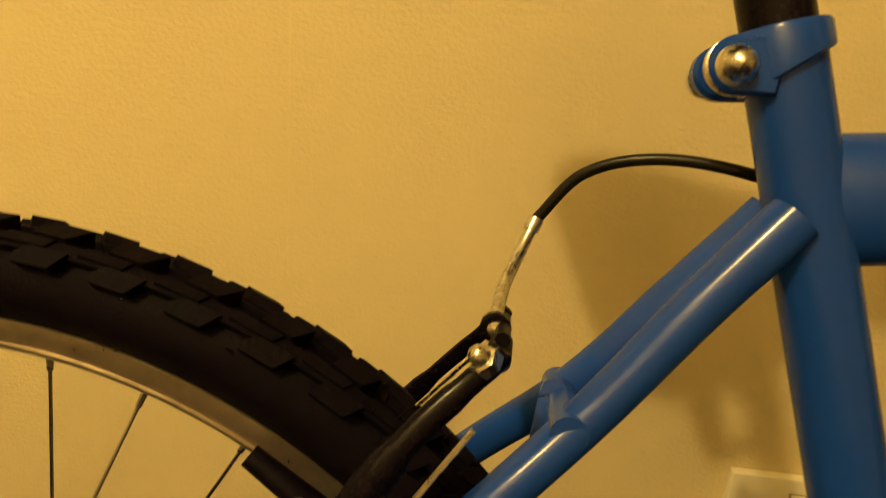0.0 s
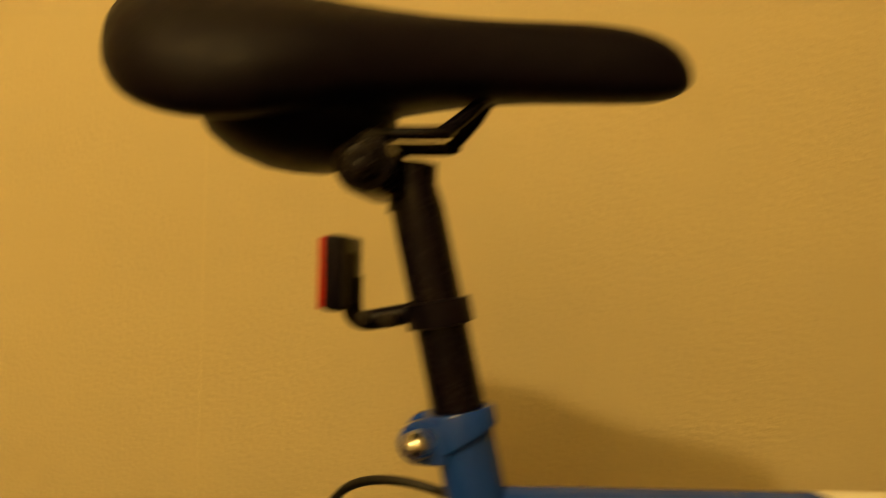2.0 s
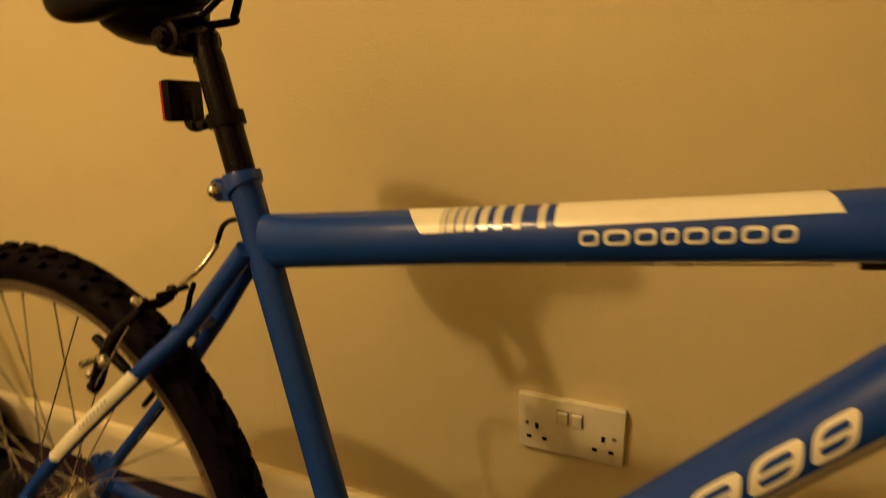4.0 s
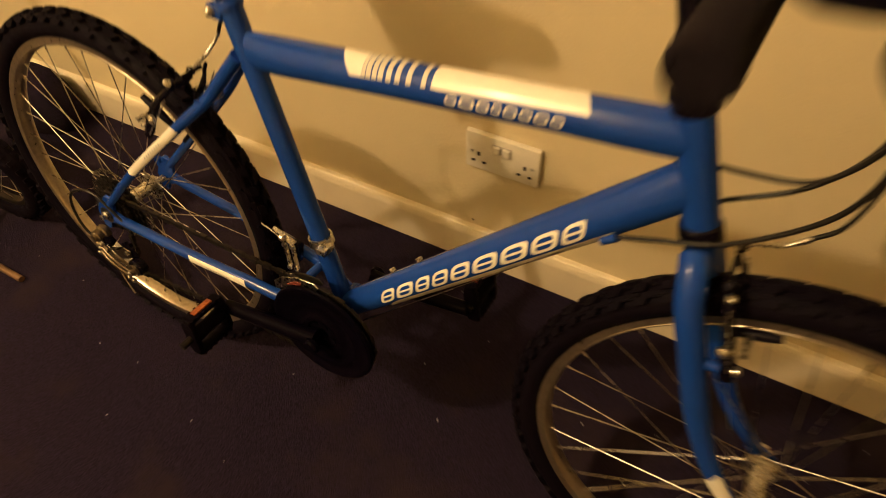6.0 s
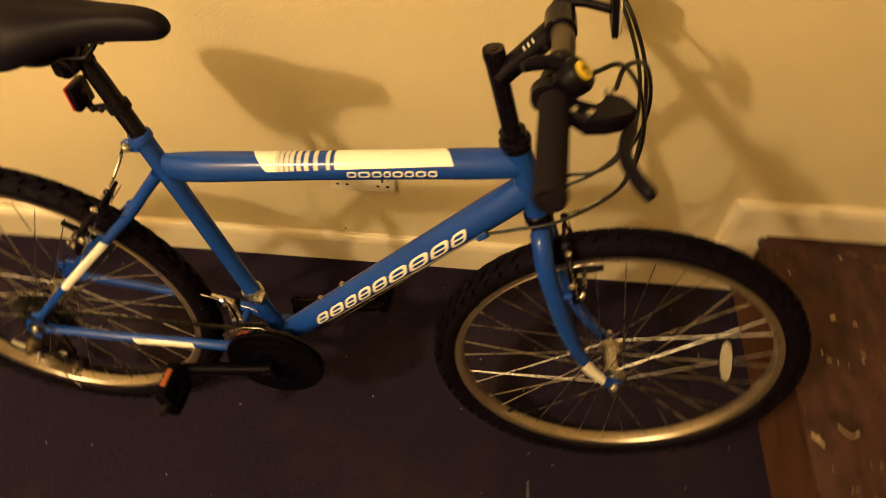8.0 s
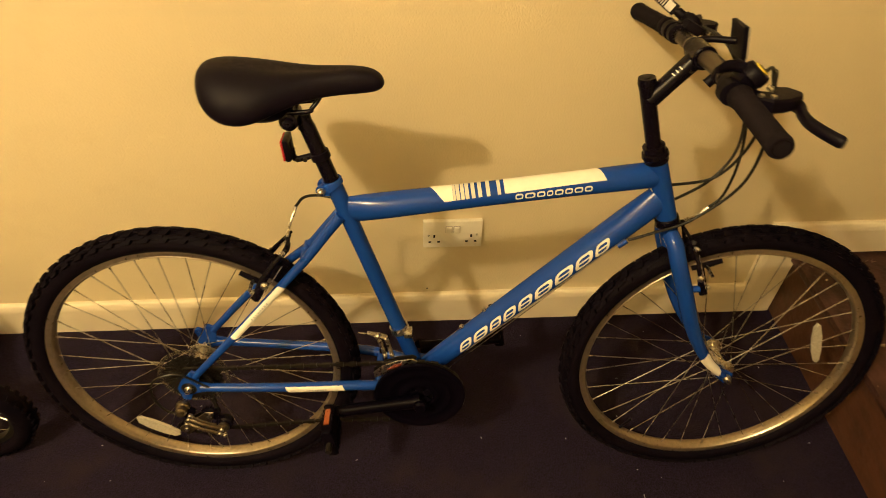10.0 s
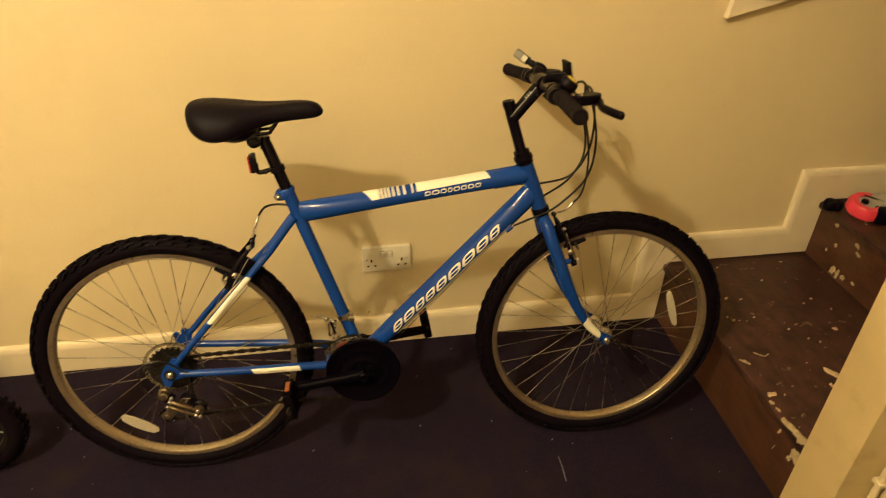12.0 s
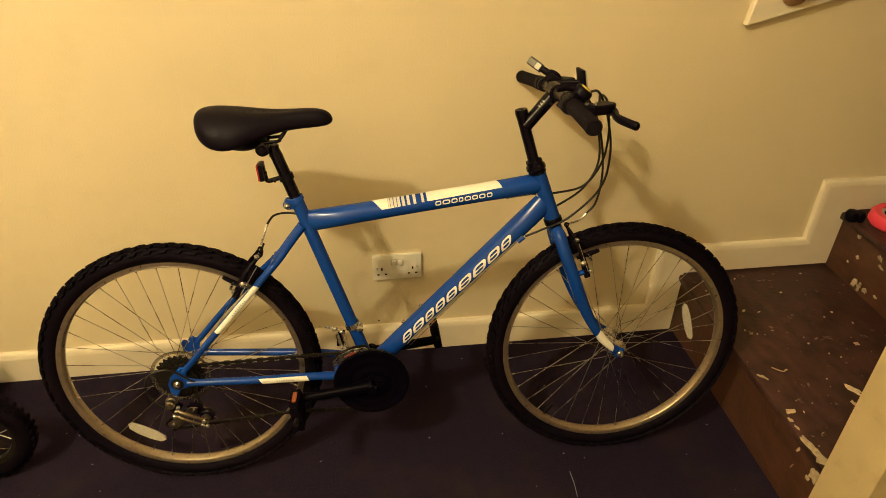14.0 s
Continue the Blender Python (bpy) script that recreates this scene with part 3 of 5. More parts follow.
def bicycle_wheel(u, rear, spin, reflector_at, long, wide):
    """Rim, tyre, hub, laced spokes and reflector round the hub."""
    at = Matrix.Translation(RAKE @ Vector((u, 0, HUB_W)))
    flange_r, half = (0.0235, 0.027) if rear else (0.0190, 0.032)
    hub = Shape()
    hub.lathe([(0.006, -0.058), (0.006, -0.044), (0.011, -0.042), (0.012, -half - 0.006), (flange_r + 0.004, -half - 0.002), (flange_r + 0.004, -half + 0.001),
               (0.013, -half + 0.006), (0.012, 0.0), (0.013, half - 0.006), (flange_r + 0.004, half - 0.001), (flange_r + 0.004, half + 0.002),
               (0.012, half + 0.006), (0.011, 0.042), (0.006, 0.044), (0.006, 0.058)], turn("X", 90), 24)
    wheel = hub.make("wheel", steel, bike, "spoked alloy wheel with knobbly black tyre", at=at)
    t = tyre_shape().make("tyre", tyre_rubber, wheel, "black knobbly rubber tyre", angle=30)
    t.matrix_basis = turn("Y", spin * 1.7)
    half_rim = [(0.2745, 0.0), (0.2752, 0.0055), (0.2766, 0.0098), (0.2782, 0.0122), (0.2796, 0.0127), (0.2804, 0.0116), (0.2812, 0.0119), (0.2900, 0.0124), (0.2907, 0.0110), (0.2860, 0.0098)]
    rim = Shape().lathe(half_rim + [(r, -w) for r, w in half_rim[:0:-1]], turn("X", 90), 120, closed=True)
    rim.make("rim", rim_alloy, wheel, "box-section alloy rim", angle=25)
    count = 36
    for i in range(count):
        side = 1 if i % 2 else -1
        lead = 1 if (i // 2) % 2 else -1
        t_rim = radians(spin) + 2 * math.pi * i / count
        t_hub = t_rim + lead * radians(62)
        y = -side * (half + (0.002 if (i // 2) % 2 else -0.002))
        a = Vector((flange_r * math.cos(t_hub), y, flange_r * math.sin(t_hub)))
        b = Vector((0.2750 * math.cos(t_rim), -side * 0.002, 0.2750 * math.sin(t_rim)))
        d = (b - a).normalized()
        s = Shape().tube([a, b - d * 0.008], 0.00085, 6)
        s.tube([b - d * 0.009, b + d * 0.001], [0.0014, 0.0018], 8)
        s.make("spoke", spoke_steel, wheel)
    # plastic reflector clipped between spokes
    (ra, ta, tilt) = reflector_at
    w = radians(ta)
    m = shift(ra * math.cos(w), -0.014, ra * math.sin(w)) @ turn("Y", -tilt)
    pts = [(long * x, wide * z) for x, z in [(-0.050, 0.0), (-0.043, 0.0095), (-0.018, 0.0145), (0.018, 0.0145), (0.043, 0.0095), (0.050, 0.0), (0.045, -0.007), (0.018, -0.0115), (-0.018, -0.0115), (-0.045, -0.007)]]
    Shape().prism(pts, 0.007, m, 0.0015).make("reflector", clear_lens, wheel, "long clear plastic spoke reflector")
    # valve
    w = radians(47 if rear else 232)
    Shape().tube([(0.275 * math.cos(w), 0, 0.275 * math.sin(w)), (0.238 * math.cos(w), 0, 0.238 * math.sin(w))], 0.0032, 10).make("valve", black_plastic, wheel, "black valve stem")
    for k in (1, -1):
        q = 0.066 if rear else 0.053
        m = turn("X", 90 * k) @ shift(0, 0, q)
        if rear:
            Shape().lathe([(0.0, 0.0), (0.0150, 0.0), (0.0150, 0.0025), (0.0, 0.003)], turn("X", 90 * k) @ shift(0, 0, q + 0.001), 20).make("washer", dark_steel, wheel, "dark axle washer")
        Shape().lathe([(0.0085, 0.0), (0.0085, 0.007), (0.0070, 0.0085), (0.0048, 0.0085), (0.0048, 0.015), (0.0, 0.016)], m, 12).make("axle_nut", steel, wheel, "zinc axle nut")
    return wheel


bicycle_wheel(REAR_U, True, 4.1, (0.2105, -123.7, 146.3), 1.0, 1.0)
bicycle_wheel(FRONT_U, False, 7.0, (0.196, 16.5, 106.5), 1.12, 0.78)


# ---- fork, headset, stem and bar ----
def front_end():
    fork = Shape().tube([P(0.433, 0, 0.674), P(0.447, 0, 0.630)], 0.0165, 24)
    fork.make("fork_crown", blue_paint, bike)
    for k in (1, -1):
        pts = spline([P(0.436, 0.016 * k, 0.660), P(0.4415, 0.036 * k, 0.648), P(0.450, 0.048 * k, 0.616), P(0.470, 0.053 * k, 0.559), P(0.494, 0.054 * k, 0.490),
                      P(0.521, 0.054 * k, 0.428), P(0.553, 0.053 * k, 0.376), P(0.592, 0.052 * k, 0.336)], 7)
        n = len(pts)
        radii = [0.0150 if i < n * 0.55 else 0.0150 - 0.0070 * ((i / n) - 0.55) / 0.45 for i in range(n)]
        radii[0] = 0.011
        blade = Shape().tube(pts, radii, 22).make("fork_blade", blue_paint, bike)
        Shape().prism([(0.578, 0.352), (0.592, 0.350), (0.612, 0.338), (0.612, 0.318), (0.598, 0.312), (0.588, 0.322), (0.576, 0.336)], 0.005, shift(0, -0.050 * k, 0), 0.001).make("dropout", blue_paint, blade)
        # decal
        i0, i1 = int(n * 0.795), int(n * 0.945)
        verts, faces = [], []
        for i in range(i0, i1 + 1):
            t = (pts[min(n - 1, i + 1)] - pts[i - 1]).normalized()
            out = Vector((0, -k, 0))
            out = (out - t * out.dot(t)).normalized()
            up = t.cross(out)
            up = up if up.z > 0 else -up
            e = 70 if i0 < i < i1 else 45
            for j in range(13):
                w = radians(-e + 2 * e * j / 12)
                verts.append(pts[i] + (radii[i] + 0.0006) * (math.cos(w) * out + math.sin(w) * up) - t * 0.010 * (j / 12 - 0.5))
        for i in range(i1 - i0):
            for j in range(12):
                faces.append((i * 13 + j, i * 13 + j + 1, (i + 1) * 13 + j + 1, (i + 1) * 13 + j))
        Shape().add(verts, faces).make("decal", white_decal, blade, "white sticker with small print")
        # brake boss
        q = pts[int(n * 0.43)]
        Shape().tube([q, q + Vector((0.026, 0, 0.004))], 0.0065, 12).make("brake_boss", blue_paint, blade)
    d = (Vector(HT_B) - Vector(HT_A)).normalized()
    for c, prof in ((HT_A, [(0.0150, -0.030), (0.0185, -0.029), (0.0185, -0.018), (0.0215, -0.017), (0.0225, -0.010), (0.0200, -0.006), (0.0205, 0.000), (0.018, 0.003)]),
                    (HT_B, [(0.0185, -0.004), (0.0210, -0.002), (0.0215, 0.006), (0.0200, 0.008), (0.0215, 0.011), (0.0195, 0.014), (0.015, 0.015)])):
        m = along(P(c[0], 0, c[1]), P(c[0] + d.x, 0, c[1] + d.y))
        Shape().lathe(prof, m, 28).make("headset", black_metal, bike, "black headset cups")
    stem = Shape().tube([P(0.3862, 0, 0.795), P(0.3545, 0, 0.912), P(0.352, 0, 0.924), P(0.3505, 0, 0.932)], [0.0125, 0.0125, 0.0145, 0.0135], 22)
    stem = stem.make("stem", black_metal, bike, "black quill stem")
    ext = P(0.360, 0, 0.894), P(0.385, 0, 0.922), P(0.418, 0, 0.960)
    Shape().tube(ext, [0.0150, 0.0142, 0.0150], 22).make("stem_extension", black_metal, stem)
    Shape().tube([P(0.4255, 0.022, 0.969), P(0.4255, 0.020, 0.969), P(0.4255, -0.020, 0.969), P(0.4255, -0.022, 0.969)], [0.0165, 0.0185, 0.0185, 0.0165], 24).make("bar_clamp", black_metal, stem)
    Shape().lathe([(0.006, 0.0), (0.006, 0.004), (0.0, 0.0045)], along(P(0.3506, 0, 0.929), P(0.3496, 0, 0.9325)), 12).make("bolt", dark_steel, stem)
    Shape().lathe([(0.0052, 0.0), (0.0052, 0.005), (0.0, 0.0055)], along(P(0.412, 0.010, 0.948), P(0.406, 0.010, 0.936)), 12).make("clamp_bolt", dark_steel, stem)
    place = on_tube(ext[1], ext[2], lambda s: 0.0146)
    s = Shape()
    for k in range(3):
        glyph(s, place, 0.014 + 0.007 * k, 0.0018, 34, 58, 0.0, [(0, 1, 0, 1)])
    s.make("print_bar", white_decal, stem, "small white print bars")["kind"] = "stuff"

    bar_pts = spline([P(0.4147, 0.304, 0.962), P(0.4184, 0.165, 0.970), P(0.428, 0.060, 0.9705), P(0.4255, 0.0, 0.969), P(0.4285, -0.060, 0.9665), P(0.432, -0.150, 0.958), P(0.413, -0.300, 0.951)], 6)
    bar = Shape().tube(bar_pts, 0.0115, 20).make("handlebar", black_metal, bike, "black flat handlebar")
    for span in ((9, 17), (19, 24)):
        Shape().tube(bar_pts[span[0]:span[1]], 0.0132, 20).make("bar_sleeve", gunmetal, bar, "brownish gunmetal bulge of the bar beside the stem")
    for k in (1, -1):
        a, b = (P(0.4184, 0.166, 0.970), P(0.4147, 0.304, 0.962)) if k > 0 else (P(0.433, -0.175, 0.956), P(0.413, -0.300, 0.951))
        prof = [(0.0115, 0.0), (0.0165, 0.001), (0.0172, 0.006), (0.0158, 0.011)]
        for i in range(28 if k > 0 else 25):
            z = 0.014 + 0.0040 * i
            prof += [(0.0152, z), (0.0152, z + 0.0022), (0.0145, z + 0.0026), (0.0145, z + 0.0036)]
        e = 0.128 if k > 0 else 0.116
        prof += [(0.0158, e), (0.0160, e + 0.005), (0.0145, e + 0.010), (0.0, e + 0.011)]
        Shape().lathe(prof, along(a, b), 24).make("grip", grip_rubber, bar, "ribbed dark rubber grip", angle=50)
        # brake lever: clamp, housing, blade
        lever = Shape().lathe([(0.0118, -0.009), (0.0165, -0.008), (0.0165, 0.008), (0.0118, 0.009)], along(P(0.4170, 0.118 * k, 0.970), P(0.4170, 0.128 * k, 0.970)), 20)
        lever.prism([(0.422, 0.110 * k), (0.422, 0.136 * k), (0.440, 0.156 * k), (0.452, 0.168 * k), (0.474, 0.164 * k), (0.496, 0.152 * k), (0.503, 0.138 * k), (0.492, 0.120 * k), (0.474, 0.117 * k), (0.471, 0.130 * k), (0.462, 0.142 * k), (0.445, 0.134 * k)],
                    0.019, shift(0, 0, 0.969) @ turn("X", 90), 0.003)
        body = lever.make("brake_lever", black_plastic, bar, "black brake lever with two bolts", at=shift(-0.006, -0.036, 0.0) if k > 0 else shift(0.014, 0.033, -0.011))
        blade = spline([P(0.492, 0.134 * k, 0.964), P(0.496, 0.152 * k, 0.962), P(0.491, 0.171 * k, 0.961), P(0.489, 0.195 * k, 0.960), P(0.497, 0.222 * k, 0.958), P(0.509, 0.241 * k, 0.955)], 6)
        n = len(blade)
        Shape().tube(blade, [0.0105 - 0.0022 * min(1, i / (n * 0.3)) for i in range(n - 3)] + [0.0084, 0.0086, 0.0066], 14, flat=0.8).make("lever_blade", black_plastic, body)
        for du, dv in ((0.441, 0.152), (0.456, 0.156)):
            Shape().lathe([(0.0042, 0.0), (0.0042, 0.003), (0.0022, 0.0034), (0.0, 0.002)], shift(du, -dv * k, 0.978), 12).make("bolt", steel, body, "small zinc bolt")
        Shape().tube([P(0.481, 0.120 * k, 0.968), P(0.477, 0.098 * k, 0.969)], [0.0058, 0.0042], 12).make("barrel_adjuster", steel, body, "silver barrel adjuster")
        # thumb shifter: clamp, round body, cap and paddle
        c = P(0.436, 0.158, 0.997) if k > 0 else P(0.457, -0.140, 0.977)
        m = Matrix.Translation(c) @ turn("X", 10 * k) @ turn("Y", 38)
        ring = (P(0.4190, 0.132, 0.9705), P(0.4185, 0.140, 0.9705)) if k > 0 else (P(0.4315, -0.128, 0.960), P(0.432, -0.136, 0.9595))
        sh = Shape().lathe([(0.0118, -0.008), (0.0160, -0.007), (0.0160, 0.007), (0.0118, 0.008)], along(*ring), 20)
        sh.lathe([(0.0, -0.010), (0.016, -0.010), (0.0185, -0.007), (0.0185, 0.003), (0.0160, 0.0080), (0.0, 0.0085)], m, 28)
        sh.tube([ring[0] + P(0.004, 0, 0.008), c - P(0.004, 0, 0.008)], [0.011, 0.013], 14)
        sh.box((0.030, 0.044, 0.017), Matrix.Translation(c + P(-0.006, -0.012 * k, -0.005)) @ turn("X", 8 * k) @ turn("Y", 30), 0.004)
        body = sh.make("thumb_shifter", black_plastic, bar, "black thumb shifter")
        Shape().lathe([(0.0104, 0.0086), (0.0104, 0.0100), (0.0095, 0.0108), (0.0, 0.0110)], m, 24).make("cap", yellow_cap if k > 0 else black_plastic, body, "yellow round cap" if k > 0 else "black round cap")
        if k > 0:
            for q in (-0.003, 0.002):
                Shape().box((0.0022, 0.009 + q, 0.0006), m @ shift(q, 0, 0.0112) @ turn("Z", 25)).make("print_bar", dark_steel, body, "dark print bar")
        if k > 0:
            arm = [P(0.428, 0.158, 1.000), P(0.412, 0.154, 1.006), P(0.396, 0.157, 1.006), P(0.384, 0.162, 1.003)]
        else:
            arm = [P(0.448, -0.142, 0.982), P(0.441, -0.145, 0.986), P(0.435, -0.148, 0.990), P(0.4285, -0.151, 0.994)]
        Shape().tube(spline(arm, 5), [0.0075] * 3 + [0.008] * 8 + [0.0075, 0.007, 0.0065, 0.0062, 0.005], 12, flat=0.6).make("shift_paddle", black_plastic, body)
        if k < 0:
            m = along(P(0.4285, -0.150, 0.9936), P(0.403, -0.170, 1.013)) @ turn("Z", 15)
            tip = Shape().box((0.006, 0.020, 0.040), m @ shift(0, 0, 0.017), 0.002)
            tip = tip.make("paddle_tip", black_plastic, body, "black paddle tip with a ribbed silver face")
            Shape().box((0.0030, 0.0150, 0.014), m @ shift(0.0022, 0, 0.010), 0.0006).make("plate", silver_decal, tip, "plain silver plate")
            for q in range(4):
                Shape().box((0.0030, 0.0145, 0.0022), m @ shift(0.0026, 0, 0.0205 + 0.0042 * q), 0.0004).make("rib", silver_decal, tip)
    # white front reflector on a bracket
    ref = Shape().box((0.005, 0.044, 0.048), shift(0.4885, 0.012, 0.988) @ turn("Y", -8), 0.0025).make("front_reflector", clear_lens, bar, "clear white front reflector with a black back")
    Shape().box((0.007, 0.048, 0.052), shift(0.4835, 0.012, 0.9875) @ turn("Y", -8), 0.001).make("reflector_back", black_plastic, ref)
    Shape().tube(spline([P(0.428, -0.034, 0.978), P(0.448, -0.032, 0.982), P(0.466, -0.022, 0.984), P(0.481, -0.013, 0.985)], 4), 0.0055, 10).make("bracket", black_plastic, ref)
    Shape().lathe([(0.0118, -0.007), (0.0155, -0.006), (0.0155, 0.006), (0.0118, 0.007)], along(P(0.427, -0.030, 0.968), P(0.4275, -0.040, 0.9675)), 18).make("bracket_clamp", black_plastic, ref)
    Shape().tube([P(0.421, 0.074, 0.960), P(0.412, 0.074, 0.950)], 0.0075, 12).make("clamp_knob", black_plastic, bar)
    Shape().lathe([(0.0118, -0.006), (0.0150, -0.005), (0.0150, 0.005), (0.0118, 0.006)], along(P(0.4245, 0.094, 0.9706), P(0.4240, 0.101, 0.9706)), 18).make("clamp_ring", black_plastic, bar)


front_end()


# ---- saddle and post ----
def saddle():
    axis = (Vector(ST_TOP) - Vector(BB)).normalized()
    a, b = Vector(ST_TOP) - axis * 0.05, Vector(ST_TOP) + axis * 0.102
    post = Shape().tube([P(a.x, 0, a.y), P(b.x, 0, b.y), P(b.x + axis.x * 0.012, 0, b.y + axis.y * 0.012)], [0.0131, 0.0131, 0.0118], 24).make("seat_post", black_metal, bike, "black seat post")
    top = b + axis * 0.012
    Shape().tube([P(top.x, 0, top.y - 0.014), P(top.x, 0, top.y + 0.012)], [0.0118, 0.0112], 20).make("post_head", black_metal, post)
    cl = Shape().lathe([(0.0, -0.031), (0.008, -0.031), (0.010, -0.027), (0.0140, -0.026), (0.0155, -0.018), (0.0155, 0.018), (0.0140, 0.026), (0.010, 0.027), (0.008, 0.031), (0.0, 0.031)],
                       along(P(top.x - 0.020, 0, top.y + 0.007), P(top.x - 0.020, 0.01, top.y + 0.007)), 24).make("saddle_clamp", black_metal, bike, "black saddle clamp")
    Shape().lathe([(0.0065, 0.0), (0.0065, 0.005), (0.003, 0.0058), (0.0, 0.0045)], along(P(top.x - 0.020, 0.030, top.y + 0.007), P(top.x - 0.020, 0.04, top.y + 0.007)), 12).make("clamp_nut", black_metal, cl)
    seat = Shape()
    # stations: u, half width, top, bottom edge, crown
    stations = [(-0.328, 0.016, 0.938, 0.920), (-0.3255, 0.036, 0.946, 0.908), (-0.318, 0.052, 0.952, 0.898), (-0.303, 0.065, 0.9565, 0.890), (-0.284, 0.0715, 0.9575, 0.886),
                (-0.260, 0.0720, 0.9560, 0.885), (-0.235, 0.069, 0.9535, 0.887), (-0.210, 0.058, 0.9510, 0.891), (-0.185, 0.045, 0.9500, 0.896), (-0.160, 0.034, 0.9505, 0.902),
                (-0.130, 0.0265, 0.9520, 0.906), (-0.100, 0.0230, 0.9530, 0.908), (-0.078, 0.0212, 0.9515, 0.9095), (-0.062, 0.0185, 0.9470, 0.9115), (-0.053, 0.0130, 0.9390, 0.916), (-0.050, 0.005, 0.931, 0.921)]
    verts, faces = [], []
    seg = 24
    for u, hw, zt, zb in stations:
        rear = min(1, max(0, (-0.17 - u) / 0.08))
        zt, zb = zt + 0.0004 + 0.0046 * rear, zb + 0.0055 + 0.0045 * rear
        for j in range(seg):
            w = 2 * math.pi * j / seg
            c, s_ = math.cos(w), math.sin(w)
            x = hw * (0.888 + 0.060 * rear) * math.copysign(abs(c) ** 0.75, c)
            mid = zb + (zt - zb) * 0.42
            droop = 0.023 * (x / 0.07) ** 2 * rear + 0.105 * x
            if s_ >= 0:
                z = mid + (zt - mid) * abs(s_) ** 0.85
                z -= 0.004 * math.exp(-(x / 0.010) ** 2) * (1 if -0.31 < u < -0.12 else 0.3)
            else:
                z = mid - (mid - zb) * abs(s_) ** 0.55
                x *= 1 - 0.10 * abs(s_)
            verts.append(P(u + 0.0030, x + 0.0001, z + 0.005 - droop))
    n = len(stations)
    for i in range(n - 1):
        for j in range(seg):
            faces.append((i * seg + j, i * seg + (j + 1) % seg, (i + 1) * seg + (j + 1) % seg, (i + 1) * seg + j))
    faces.append(tuple(range(seg)))
    faces.append(tuple((n - 1) * seg + j for j in range(seg))[::-1])
    seat.add(verts, faces)
    sd = seat.make("saddle", saddle_vinyl, bike, "padded black vinyl saddle", angle=60)
    sub = sd.modifiers.new("smooth", "SUBSURF")
    sub.levels = sub.render_levels = 1
    for k in (1, -1):
        Shape().tube(spline([P(-0.143, 0.008 * k, 0.917), P(-0.149, 0.012 * k, 0.908), P(-0.158, 0.017 * k, 0.898), P(-0.165, 0.021 * k, 0.894), P(-0.225, 0.022 * k, 0.891), P(-0.262, 0.030 * k, 0.899), P(-0.285, 0.034 * k, 0.910)], 5), 0.0036, 10).make("saddle_rail", black_metal, sd)
    pan = Shape()
    pan.lathe([(0.0, -1.0), (0.34, -0.94), (0.64, -0.77), (0.87, -0.5), (0.98, -0.2), (1.0, 0.0), (0.9, 0.5), (0.0, 0.6)], shift(-0.236, 0, 0.902) @ Matrix.Diagonal((0.050, 0.048, 0.030, 1)), 28)
    pan.make("saddle_pan", black_plastic, sd, "black moulded underside")
    # rear lamp on a bracket
    c = Vector(ST_TOP) + axis * 0.0500
    br = Shape().lathe([(0.0137, -0.0065), (0.0164, -0.006), (0.0164, 0.006), (0.0137, 0.0065)], along(P(c.x, 0, c.y), P(c.x + axis.x, 0, c.y + axis.y)), 22)
    br.tube(spline([P(c.x - 0.012, 0, c.y - 0.001), P(c.x - 0.026, 0, c.y - 0.005), P(c.x - 0.037, 0, c.y - 0.0075), P(c.x - 0.043, 0, c.y - 0.003), P(c.x - 0.0445, 0, c.y + 0.014)], 5), 0.0052, 12)
    br = br.make("reflector_bracket", black_plastic, bike, "black plastic bracket clamped on the post")
    for du in (-0.024, -0.036):
        Shape().lathe([(0.0038, 0.0), (0.0038, 0.0025), (0.0, 0.003)], along(P(c.x + du, 0.0055, c.y - 0.006), P(c.x + du, 0.02, c.y - 0.006)), 10).make("screw", dark_steel, br)
    m = shift(c.x - 0.0490, 0, c.y + 0.0150) @ turn("Y", -3)
    Shape().box((0.0095, 0.040, 0.0370), m @ shift(0.0000, 0, 0), 0.0025).make("reflector_body", black_plastic, br)
    Shape().box((0.006, 0.014, 0.026), m @ shift(0.0040, 0, -0.002), 0.0015).make("mount", black_plastic, br)
    Shape().box((0.0034, 0.0375, 0.0350), m @ shift(-0.0062, 0, 0), 0.0012).make("red_reflector", red_lens, br, "red rectangular reflector lens")


saddle()


